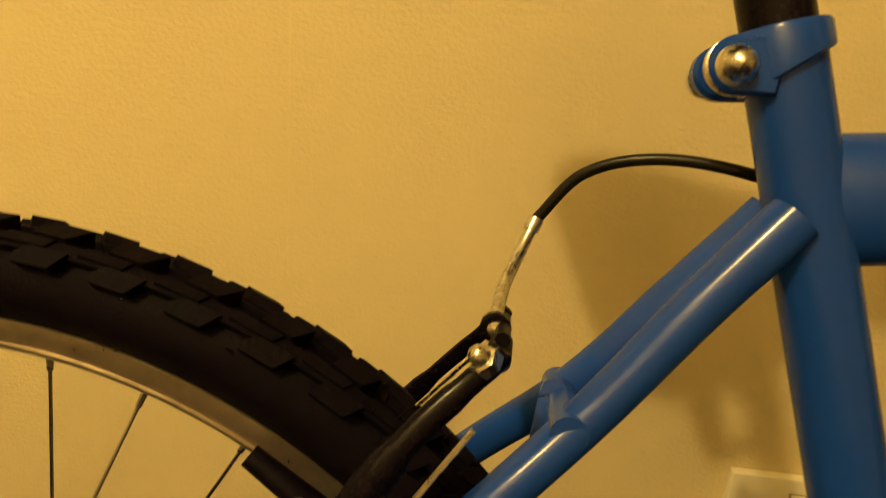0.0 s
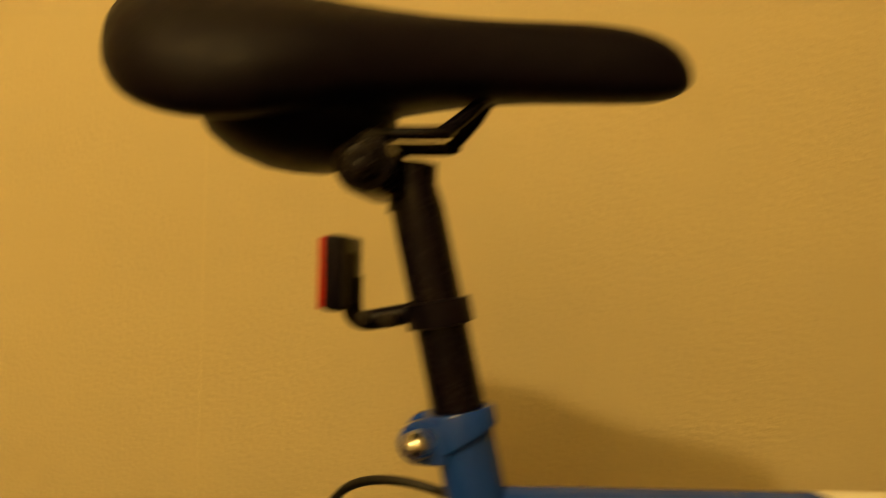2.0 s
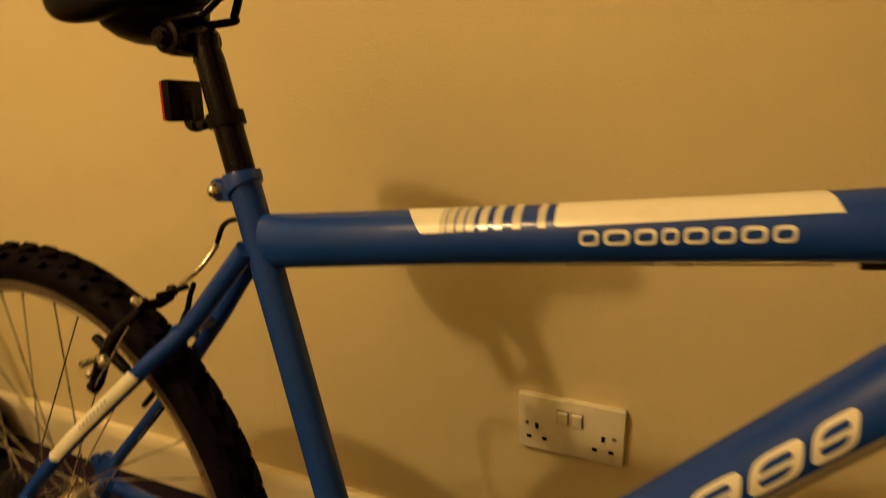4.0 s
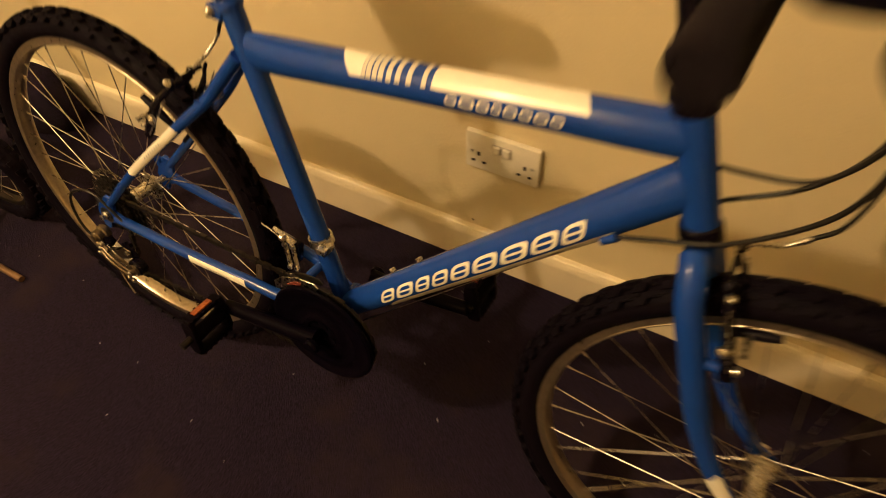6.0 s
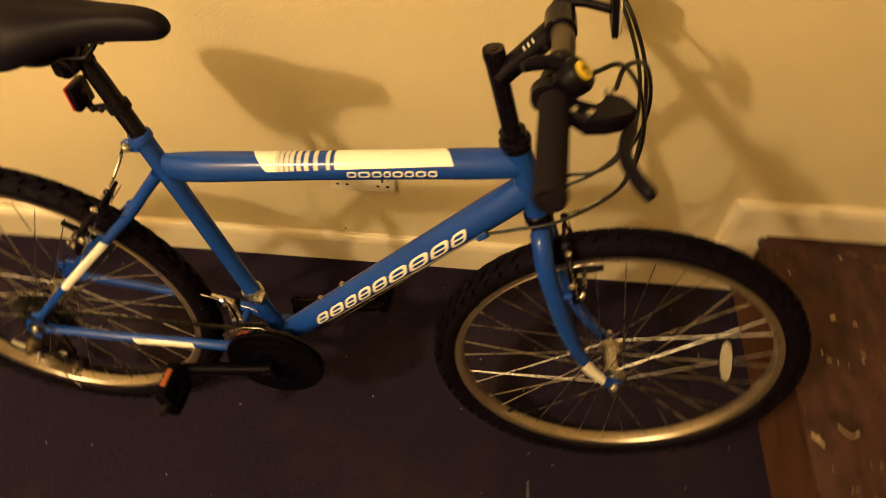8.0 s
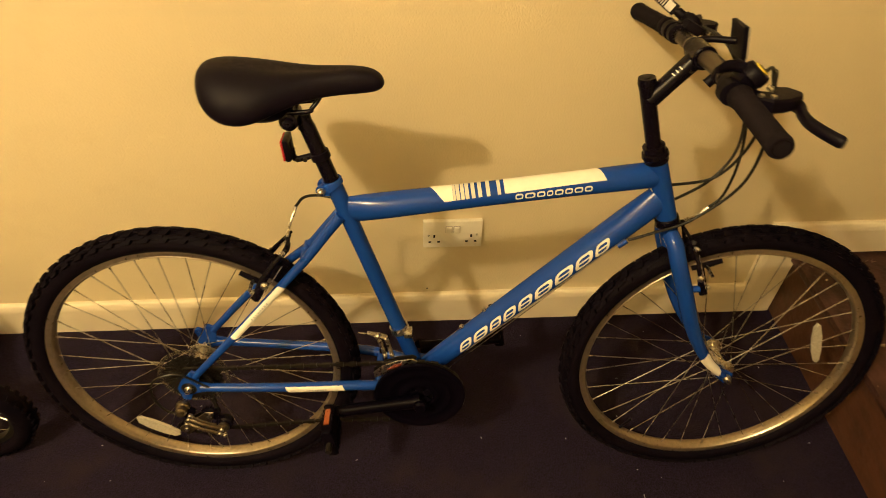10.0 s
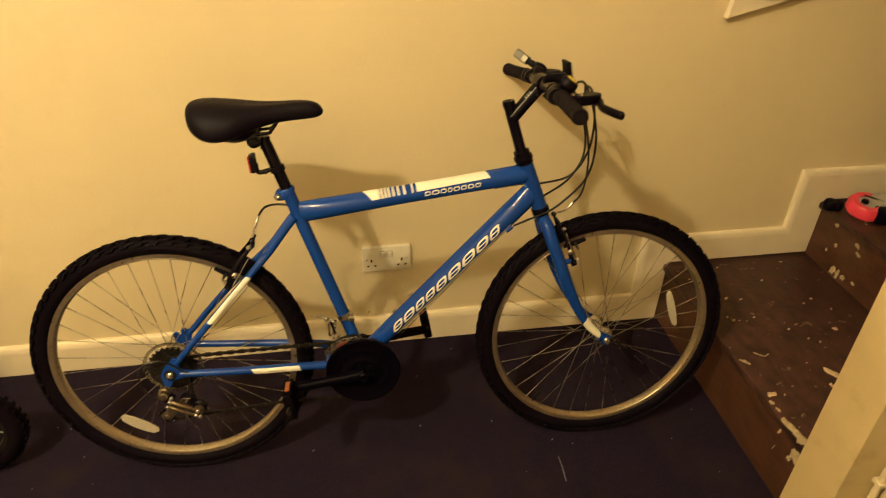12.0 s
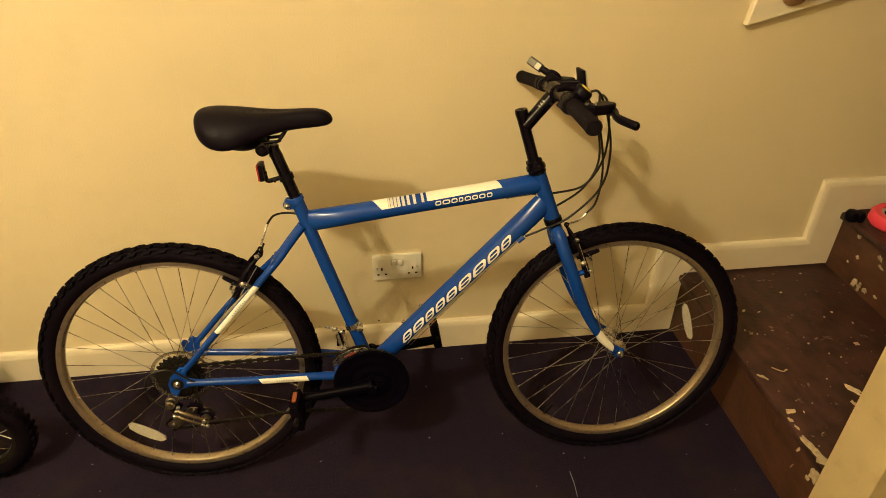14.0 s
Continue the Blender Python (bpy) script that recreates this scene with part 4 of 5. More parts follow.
# ---- drivetrain ----
def drivetrain():
    cu, cw = BB
    ring = Shape().lathe([(0.026, 0.0), (0.076, 0.0), (0.086, 0.0015), (0.0895, 0.004), (0.0905, 0.007), (0.0890, 0.0100), (0.0855, 0.0112), (0.0825, 0.0104), (0.0800, 0.0092), (0.0640, 0.0084),
                          (0.0610, 0.0092), (0.0590, 0.0092), (0.0560, 0.0080), (0.0400, 0.0074), (0.0370, 0.0095), (0.0300, 0.0105), (0.0260, 0.0095)],
                         along(P(cu, 0.058, cw), P(cu, 0.1, cw)), 72, closed=True).make("chain_guard", gloss_black, bike, "round glossy black plastic chain guard")
    for i in range(5):
        w = radians(20 + 72 * i)
        Shape().box((0.046, 0.005, 0.016), shift(cu + 0.030 * math.cos(w), -0.061, cw + 0.030 * math.sin(w)) @ turn("Y", -math.degrees(w)), 0.0015).make("spider_arm", matte_black, ring)
    for r, v in ((0.084, 0.053), (0.072, 0.046), (0.058, 0.039)):
        teeth = int(2 * math.pi * r / 0.0127)
        pts = []
        for i in range(teeth * 4):
            w = 2 * math.pi * i / (teeth * 4)
            rr = r + (0.003 if i % 4 in (0, 1) else -0.002)
            pts.append((cu + rr * math.cos(w), cw + rr * math.sin(w)))
        Shape().prism(pts, 0.002, shift(0, -v, 0)).make("chainring", dark_steel, bike, "dark steel chainring", smooth=False)
    ang = math.atan2(0.281 - cw, -0.188 - cu)
    for k, pedal_v in ((1, 0.078), (-1, 0.072)):
        w = ang if k > 0 else ang + math.pi
        e = Vector((cu + 0.170 * math.cos(w), cw + 0.170 * math.sin(w)))
        pts = [P(cu, pedal_v * k, cw), P(cu + 0.02 * math.cos(w), (pedal_v + 0.002) * k, cw + 0.02 * math.sin(w)), P(e.x, (pedal_v + 0.012) * k, e.y)]
        arm = Shape().tube(pts, [0.0165, 0.0135, 0.0115], 16, flat=1.0)
        arm = arm.make("crank", gloss_black, bike, "black steel crank arm")
        Shape().lathe([(0.013, 0.0), (0.013, 0.006), (0.010, 0.009), (0.0, 0.009)], along(P(cu, (pedal_v + 0.012) * k, cw), P(cu, (pedal_v + 0.1) * k, cw)), 20).make("dust_cap", gloss_black, arm)
        Shape().tube([P(e.x, (pedal_v + 0.012) * k, e.y), P(e.x, (pedal_v + 0.110) * k, e.y)], 0.006, 12).make("pedal_axle", dark_steel, arm)
        tilt = 84 if k > 0 else 80
        pm = shift(e.x, -(pedal_v + 0.056) * k, e.y) @ turn("Y", tilt)
        pedal = Shape()
        for y in (-0.031, 0.031):
            pedal.prism([(-0.034, -0.007), (-0.026, -0.011), (0.026, -0.011), (0.034, -0.007), (0.034, 0.007), (0.026, 0.011), (-0.026, 0.011), (-0.034, 0.007)], 0.009, pm @ shift(0, y, 0), 0.0015)
        for x in (-0.032, 0.032):
            pedal.box((0.008, 0.066, 0.018), pm @ shift(x, 0, 0), 0.0025)
        pedal.lathe([(0.0, -0.034), (0.010, -0.034), (0.0125, -0.028), (0.0105, 0.0), (0.0125, 0.028), (0.010, 0.034), (0.0, 0.034)], pm @ turn("X", 90), 16)
        for x in (-0.034, 0.034):
            for j in range(6):
                pedal.box((0.004, 0.004, 0.021), pm @ shift(x, -0.028 + 0.0112 * j, 0))
        pb = pedal.make("pedal", matte_black, arm, "black plastic platform pedal")
        for x in (-0.0372, 0.0372):
            Shape().box((0.003, 0.036, 0.010), pm @ shift(x, 0, 0), 0.0008).make("pedal_reflector", orange_lens, pb, "orange pedal reflector")
    # freewheel and clear spoke guard
    guard = Shape().lathe([(0.062, 0.0), (0.066, 0.001), (0.0700, 0.003), (0.0700, 0.0045), (0.066, 0.003), (0.062, 0.002)], along(P(REAR_U, 0.031, HUB_W), P(REAR_U, 0.1, HUB_W)), 48, closed=True)
    guard.make("spoke_guard", clear_guard, bike, "clear plastic spoke guard ring")
    for i in range(6):
        r = 0.056 - 0.0048 * i
        teeth = int(2 * math.pi * r / 0.0127)
        pts = []
        for j in range(teeth * 4):
            w = 2 * math.pi * j / (teeth * 4)
            rr = r + (0.0028 if j % 4 in (0, 1) else -0.002)
            pts.append((REAR_U + rr * math.cos(w), HUB_W + rr * math.sin(w)))
        Shape().prism(pts, 0.0022, shift(0, -(0.037 + 0.0048 * i), 0)).make("sprocket", dark_steel, bike, "dark steel sprocket", smooth=False)
    # rear derailleur: mounting knuckle, linkage, lower knuckle and cage
    hanger = (-0.478, 0.286)
    der = Shape().lathe([(0.0, 0.0), (0.0125, 0.0), (0.0140, 0.004), (0.0140, 0.010), (0.0110, 0.012), (0.0110, 0.022), (0.0075, 0.024), (0.0070, 0.028), (0.0, 0.029)], along(P(hanger[0], 0.070, hanger[1]), P(hanger[0], 0.1, hanger[1])), 20)
    pivot = Shape().lathe([(0.0, 0.0), (0.0120, 0.0), (0.0130, 0.006), (0.0115, 0.018), (0.0065, 0.019), (0.0060, 0.023), (0.0, 0.024)], along(P(-0.404, 0.076, 0.242), P(-0.404, 0.1, 0.242)), 20)
    der = der.make("rear_derailleur", tarnished, bike, "dull zinc rear derailleur")
    pivot.make("pivot", tarnished, der)
    Shape().lathe([(0.0, 0.0), (0.0150, 0.0), (0.0165, 0.004), (0.0165, 0.014), (0.0140, 0.016), (0.0, 0.016)], along(P(-0.402, 0.074, 0.247), P(-0.402, 0.1, 0.247)), 20).make("knuckle", black_metal, der, "black lower knuckle")
    Shape().box((0.026, 0.016, 0.022), shift(-0.470, -0.080, 0.274) @ turn("Y", 35), 0.004).make("knuckle", black_metal, der, "black upper knuckle")
    # two parallel outer links and an inner one, bent from plate
    for a, b, v in (((-0.464, 0.273), (-0.406, 0.242), 0.098), ((-0.470, 0.260), (-0.412, 0.229), 0.098), ((-0.467, 0.267), (-0.410, 0.236), 0.086)):
        link = Shape().tube(spline([P(a[0], v, a[1]), P(a[0] * 0.6 + b[0] * 0.4, v + 0.004, a[1] * 0.6 + b[1] * 0.4 + 0.002), P(b[0], v, b[1])], 5), [0.0058] + [0.0046] * 9 + [0.0056], 10, flat=0.5)
        link.make("link", tarnished, der, "dull pressed link plate")
    spring = [P(-0.456 + 0.036 * i / 60 + 0.0032 * math.cos(i * 0.9), 0.090 + 0.0032 * math.sin(i * 0.9), 0.260 - 0.020 * i / 60) for i in range(61)]
    Shape().tube(spring, 0.0008, 5).make("spring", steel, der, "small coil spring")
    for du, dw in ((-0.464, 0.273), (-0.406, 0.242), (-0.470, 0.260), (-0.412, 0.229), (-0.458, 0.284), (-0.402, 0.226)):
        Shape().lathe([(0.0046, 0.0), (0.0046, 0.005), (0.0030, 0.0065), (0.0, 0.0068)], along(P(du, 0.096, dw), P(du, 0.12, dw)), 10).make("bolt", steel, der)
    for dy, mat in ((0.092, tarnished), (0.080, dark_steel)):
        Shape().prism([(-0.440, 0.266), (-0.424, 0.264), (-0.428, 0.246), (-0.452, 0.232), (-0.468, 0.216), (-0.480, 0.204), (-0.496, 0.206), (-0.500, 0.220), (-0.484, 0.234), (-0.456, 0.252)], 0.0022, shift(0, -dy + 0.018, 0), 0.0005).make("cage_plate", mat, der)
    for c, r in (((-0.432, 0.258), 0.0165), ((-0.486, 0.217), 0.0165)):
        pts = []
        for j in range(40):
            w = 2 * math.pi * j / 40
            rr = r + (0.0025 if j % 4 in (0, 1) else -0.001)
            pts.append((c[0] + rr * math.cos(w), c[1] + rr * math.sin(w)))
        Shape().prism(pts, 0.006, shift(0, -0.068, 0)).make("jockey_wheel", black_plastic, der, "black jockey wheel", smooth=False)
        Shape().lathe([(0.0050, 0.0), (0.0050, 0.004), (0.0, 0.005)], along(P(c[0], 0.076, c[1]), P(c[0], 0.1, c[1])), 12).make("bolt", steel, der)
    Shape().tube(spline([P(-0.436, 0.098, 0.236), P(-0.426, 0.100, 0.214), P(-0.411, 0.102, 0.190)], 4), 0.0011, 6).make("cable_end", steel, der)
    Shape().tube(spline([P(-0.474, 0.090, 0.276), P(-0.506, 0.090, 0.292), P(-0.523, 0.086, 0.332), P(-0.512, 0.080, 0.365), P(-0.470, 0.072, 0.372), P(-0.420, 0.070, 0.335), P(-0.390, 0.066, 0.322)], 6), 0.0024, 8).make("derailleur_cable", cable_black, der, "looped black cable")
    # chain: an endless row of links
    path = []
    for i in range(15):
        w = radians(95 - 190 * i / 14)
        path.append((cu + 0.084 * math.cos(w), 0.053, cw + 0.084 * math.sin(w)))
    path += [(-0.20, 0.060, 0.222), (-0.40, 0.066, 0.209), (-0.488, 0.068, 0.2005), (-0.503, 0.068, 0.218), (-0.486, 0.068, 0.2335), (-0.448, 0.068, 0.242), (-0.416, 0.067, 0.256),
             (-0.420, 0.064, 0.284), (-0.424, 0.060, 0.318)]
    for i in range(9):
        w = radians(-10 + 105 * i / 8)
        path.append((REAR_U + 0.040 * math.cos(w), 0.056, HUB_W + 0.040 * math.sin(w)))
    pts = [P(*q) for q in path] + [P(*path[0])]
    links = Shape()
    carry, k = 0.0, 0
    for a, b in zip(pts, pts[1:]):
        L = (b - a).length
        d = (b - a).normalized()
        x = carry
        while x < L:
            c = a + d * x
            links.box((0.0142, 0.0060, 0.0084) if k % 2 else (0.0108, 0.0038, 0.0060), Matrix.Translation(c) @ turn("Y", -math.degrees(math.atan2(d.z, d.x))))
            x += 0.0127
            k += 1
        carry = x - L
    links.make("chain", dark_steel, bike, "oily dark roller chain", smooth=False)
    # front derailleur
    axis = (Vector(ST_TOP) - Vector(BB)).normalized()
    c = Vector(BB) + axis * 0.132
    fd = Shape().lathe([(0.0162, -0.007), (0.0185, -0.007), (0.0185, 0.007), (0.0162, 0.007)], along(P(c.x, 0, c.y), P(c.x + axis.x, 0, c.y + axis.y)), 24, closed=True)
    fd.box((0.016, 0.024, 0.011), shift(c.x + 0.017, -0.014, c.y), 0.002)
    fd = fd.make("front_derailleur", steel, bike, "bright zinc front derailleur")
    Shape().box((0.017, 0.018, 0.040), shift(c.x - 0.029, -0.026, c.y - 0.020) @ turn("Y", 10), 0.004).make("body", black_metal, fd, "black linkage body")
    for a, b in (((-0.023, 0.003), (-0.015, -0.034)), ((-0.037, 0.000), (-0.028, -0.036))):
        Shape().tube([P(c.x + a[0], 0.037, c.y + a[1]), P(c.x + b[0], 0.042, c.y + b[1])], [0.0044, 0.0040], 10, flat=0.5).make("link", steel, fd, "bright link plate")
        for q, v in ((a, 0.037), (b, 0.042)):
            Shape().lathe([(0.0042, 0.0), (0.0042, 0.004), (0.0, 0.005)], along(P(c.x + q[0], v, c.y + q[1]), P(c.x + q[0], 0.1, c.y + q[1])), 10).make("bolt", steel, fd)
    for dv, mat in ((0.046, dark_steel), (0.058, steel)):
        Shape().prism([(c.x - 0.052, c.y - 0.066), (c.x - 0.034, c.y - 0.048), (c.x - 0.004, c.y - 0.034), (c.x + 0.026, c.y - 0.030), (c.x + 0.034, c.y - 0.036), (c.x + 0.030, c.y - 0.042), (c.x + 0.004, c.y - 0.048), (c.x - 0.022, c.y - 0.066), (c.x - 0.050, c.y - 0.080)],
                      0.002, shift(0, -dv, 0), 0.0005).make("cage_plate", mat, fd)
    Shape().prism([(c.x - 0.026, c.y - 0.058), (c.x - 0.010, c.y - 0.0440), (c.x + 0.004, c.y - 0.0400), (c.x + 0.002, c.y - 0.0455)], 0.0012, shift(0, -0.0598, 0)).make("sticker", red_print, fd, "small red sticker on the cage")
    Shape().tube([P(c.x - 0.024, 0.032, c.y + 0.002), P(c.x - 0.040, 0.032, c.y + 0.011), P(c.x - 0.060, 0.031, c.y + 0.016)], [0.0055, 0.0042, 0.0030], 8).make("lever", steel, fd, "bright cable lever")
    Shape().lathe([(0.0055, 0.0), (0.0055, 0.006), (0.0035, 0.008), (0.0, 0.008)], along(P(c.x - 0.040, 0.034, c.y + 0.011), P(c.x - 0.040, 0.06, c.y + 0.011)), 6).make("cable_bolt", steel, fd)
    Shape().tube(spline([P(c.x - 0.040, 0.040, c.y + 0.011), P(c.x - 0.058, 0.040, c.y + 0.020), P(c.x - 0.076, 0.038, c.y + 0.022)], 4), 0.0010, 6).make("cable_end", steel, fd)


drivetrain()


# ---- rim brakes ----
def rim_brake(pivot, tip, pad, out_dir, noodle_pts, near=None):
    """Two arms with pads, a link bolt and the bent cable pipe."""
    first = None
    for k in (1, -1):
        a, b = P(pivot[0], 0.052 * k, pivot[1]), P(tip[0], (0.033 if k > 0 else 0.022) * k, tip[1])
        if near and k > 0:
            a, b = near
        line = (b - a).normalized()
        bow = Vector((-line.z, 0, line.x)) * ((0.006 if k > 0 else 0.0) if near else -0.003)
        arm = Shape().tube(spline([a - line * 0.012, a, a + (b - a) * 0.28 + bow * 0.8 + P(0, 0.003 * k, 0), a + (b - a) * 0.6 + bow + P(0, 0.004 * k, 0), a + (b - a) * 0.88 + bow * 0.3, b, b + line * 0.007], 4),
                           [r * (1.0 if k > 0 else 0.72) for r in [0.0074] * 4 + [0.0080] * 4 + [0.0066] * 4 + [0.0050] * 4 + [0.0044] * 4 + [0.0044] * 4 + [0.0034]], 12, flat=0.62)
        arm = arm.make("brake_arm", black_metal, bike, "black linear-pull brake arm")
        first = first or arm
        o = Vector((out_dir[0], 0, out_dir[1]))
        q = a + (b - a) * 0.30
        pd = P(pad[0], 0.026 * k, pad[1])
        t = Vector((-out_dir[1], 0, out_dir[0]))
        side = Vector((b - a)).normalized()
        Shape().tube([pd - Vector((-side.z, 0, side.x)) * 0.030, pd - Vector((-side.z, 0, side.x)) * 0.010, pd + Vector((-side.z, 0, side.x)) * 0.026], [0.0045, 0.0060, 0.0046], 12).make("brake_pad", black_plastic, arm, "black rubber brake pad")
        Shape().tube([pd + P(0, 0.004 * k, 0), pd + P(0, 0.034 * k, 0)], 0.0032, 10).make("pad_stud", steel, arm, "zinc pad stud")
        Shape().lathe([(0.0, 0.0), (0.0068, 0.0), (0.0068, 0.005), (0.004, 0.007), (0.0, 0.008)], along(q + P(0, 0.006 * k, 0), q + P(0, 0.05 * k, 0)), 12).make("nut", steel, arm, "zinc nut")
        Shape().lathe([(0.0, 0.0), (0.0058, 0.0), (0.0058, 0.004), (0.003, 0.006), (0.0, 0.006)], along(a + o * 0.008, a + o * 0.05), 12).make("pivot_bolt", steel, arm, "zinc pivot bolt")
        s0 = a + (b - a) * 0.06 + o * (-0.007 if near else 0.004) + P(0, 0.010 * k, 0)
        Shape().tube([s0, s0 + (b - a) * 0.78 + P(0, 0.003 * k, 0)], 0.0011, 6).make("spring", steel, arm, "thin return spring")
    # anchor bolt with a hexagon nut on the near arm, a rubber boot across, and the bent pipe in its link
    side = (P(tip[0], 0, tip[1]) - P(pivot[0], 0, pivot[1])).normalized()
    b = P(tip[0], 0.033, tip[1]) - side * 0.0085
    face = Vector((out_dir[0] * 0.6, -0.8, out_dir[1] * 0.6)).normalized()
    boot = [P(tip[0] + 0.006, 0.030, tip[1]) - side * 0.009, P(tip[0] + 0.004, 0.030, tip[1]) - side * 0.001, P(tip[0] + 0.001, 0.036, tip[1]) + side * 0.006]
    if near:
        b = near[1] + P(-0.0005, 0.004, 0.0015)
        face = Vector((-0.62, -0.45, 0.60)).normalized()
        b = b - face * 0.004
        boot = [P(-0.2385, 0.036, 0.6340), P(-0.2345, 0.022, 0.6330), P(-0.2330, 0.008, 0.6365)]
    Shape().lathe([(0.0, 0.003), (0.0056, 0.003), (0.0056, 0.0075), (0.0048, 0.008), (0.0, 0.008)], along(b, b + face), 6).make("cable_anchor", steel, first, "zinc hexagon nut")
    c = b + face * 0.0085
    Shape().lathe([(0.0, -0.004), (0.0038, -0.004), (0.0038, 0.0010), (0.0033, 0.0030), (0.0019, 0.0043), (0.0, 0.0047)], along(c, c + face), 16).make("bolt", steel, first, "domed zinc bolt")
    Shape().tube(boot, [0.0044, 0.0054, 0.0042], 16).make("cable_boot", black_plastic, first)
    Shape().tube([P(tip[0], 0.024, tip[1]) + side * 0.004, P(tip[0], -0.012, tip[1]) + side * 0.004], 0.0030, 8).make("cable_boot", black_plastic, first)
    n = spline(noodle_pts, 6)
    Shape().tube(n, 0.0027, 10).make("noodle", steel, first, "bent steel cable pipe")
    Shape().tube([n[-1] - (n[-1] - n[-4]) * 0.9, n[-1]], 0.0036, 10).make("ferrule", steel, first, "silver ferrule")
    link = Shape().prism([(0.0062 * math.cos(radians(t)) , 0.0062 * math.sin(radians(t))) for t in range(0, 360, 30)], 0.006, Matrix.Translation(n[0] + side * 0.001), 0.001).make("link", black_metal, first)
    Shape().lathe([(0.0, 0.0), (0.0032, 0.0), (0.0032, 0.002), (0.0, 0.0026)], along(n[0] + side * 0.001 + Vector((0, -0.003, 0)), n[0] + side * 0.001 + Vector((0, -1, 0))), 12).make("pin", steel, link)


rim_brake((-0.303, 0.553), (-0.2355, 0.6380), (-0.302, 0.570), (-0.75, 0.66),
          [P(-0.2365, 0.004, 0.6400), P(-0.2340, -0.024, 0.652), P(-0.227, -0.040, 0.669), P(-0.2220, -0.045, 0.6815)],
          (P(-0.292, 0.052, 0.553), P(-0.2365, 0.038, 0.6355)))
rim_brake((0.502, 0.562), (0.474, 0.648), (0.510, 0.597), (0.93, 0.36),
          [P(0.474, -0.030, 0.652), P(0.486, -0.046, 0.650), P(0.512, -0.058, 0.652), P(0.530, -0.060, 0.668)])


# ---- cables ----
def cables():
    def cable(pts, label="black cable housing", r=0.0026):
        Shape().tube(spline(pts, 8), r, 10).make("cable", cable_black, bike, label)
    # rear brake: out of the top tube line, over to the brake
    cable([P(-0.100, -0.020, 0.698), P(-0.141, -0.022, 0.7105), P(-0.176, -0.030, 0.7130), P(-0.204, -0.038, 0.7040), P(-0.2220, -0.045, 0.6815)])
    # from the levers and shifters down to the frame
    cable([P(0.481, 0.131, 0.980), P(0.492, 0.100, 0.990), P(0.522, 0.056, 0.966), P(0.545, 0.014, 0.890), P(0.541, -0.006, 0.815), P(0.506, -0.016, 0.757), P(0.445, -0.024, 0.738), P(0.390, -0.025, 0.737), P(0.350, -0.013, 0.7375), P(0.324, -0.010, 0.7352)])
    cable([P(0.493, -0.131, 0.969), P(0.515, -0.098, 0.962), P(0.546, -0.074, 0.900), P(0.560, -0.062, 0.825), P(0.562, -0.060, 0.755), P(0.551, -0.060, 0.695), P(0.530, -0.060, 0.668)])
    cable([P(0.455, 0.146, 1.006), P(0.486, 0.110, 0.996), P(0.522, 0.066, 0.935), P(0.541, 0.044, 0.850), P(0.528, 0.032, 0.765), P(0.462, 0.026, 0.694), P(0.400, 0.022, 0.664), P(0.363, 0.019, 0.648)])
    cable([P(0.474, -0.130, 0.984), P(0.506, -0.094, 0.966), P(0.540, -0.058, 0.890), P(0.545, -0.042, 0.805), P(0.508, -0.034, 0.742), P(0.442, -0.028, 0.700), P(0.395, -0.024, 0.672), P(0.363, -0.019, 0.648)])
    # bare inner wires along the frame
    for pts in ([P(0.340, 0.019, 0.634), P(0.012, 0.012, 0.287)], [P(0.340, -0.019, 0.634), P(0.012, -0.012, 0.287)], [P(0.310, -0.010, 0.7342), P(-0.038, -0.007, 0.6900)]):
        Shape().tube(pts, 0.0008, 6).make("inner_wire", spoke_steel, bike, "bare steel cable wire")


cables()


# ---- things round the bicycle ----
def rail_board():
    """Painted board on the wall that carries the stair rail's bracket."""
    root = new("handrail_board", None)
    root.matrix_basis = pose(0.989, 0.0, 1.018)
    tagged(root, "cream painted board with a rail bracket on the wall", "handrail")
    Shape().prism([(0.0, 0.0), (0.62, 0.163), (0.62, 0.30), (0.035, 0.145), (0.018, 0.11)], 0.022, shift(0, -0.011, 0), 0.003).make("board", skirting_paint, root)
    br = Shape().lathe([(0.0, 0.0), (0.042, 0.0), (0.044, 0.006), (0.038, 0.014), (0.022, 0.024), (0.019, 0.036), (0.0, 0.038)], along((0.108, -0.022, 0.092), (0.108, -0.1, 0.092)), 28)
    br = br.make("rail_bracket", bare_wood, root, "round worn wooden rail block")
    Shape().lathe([(0.008, 0.0), (0.008, 0.006), (0.0, 0.008)], along((0.175, -0.024, 0.086), (0.175, -0.1, 0.086)), 14).make("screw", socket_plastic, root, "white screw cap")
    Shape().tube([(0.06, -0.062, 0.118), (0.62, -0.062, 0.262)], 0.021, 18).make("rail", bare_wood, root, "round wooden rail")


rail_board()


def wall_pipe(x, z0, z1, clip_z):
    """A painted pipe with clips up the wall end."""
    root = new("water_pipe", None)
    root.matrix_basis = pose(x, -0.92, 0.0)
    tagged(root, "thin cream painted pipe clipped to the wall", "pipe")
    Shape().tube([(0, -0.014, z0), (0, -0.014, z1)], 0.0075, 14).make("pipe", pipe_paint, root)
    Shape().tube([(0.030, -0.014, z0), (0.030, -0.014, z1)], 0.0055, 12).make("pipe", pipe_paint, root)
    for z in clip_z:
        Shape().box((0.030, 0.024, 0.012), shift(0.004, -0.013, z), 0.003).make("clip", pipe_paint, root, "painted pipe clip")
    Shape().tube([(0.0, -0.014, 0.30), (0.06, -0.014, 0.30), (0.10, -0.014, 0.30)], 0.0075, 12).make("branch", pipe_paint, root)


wall_pipe(1.035, 0.0, 1.6, (0.30, 0.62, 1.1))


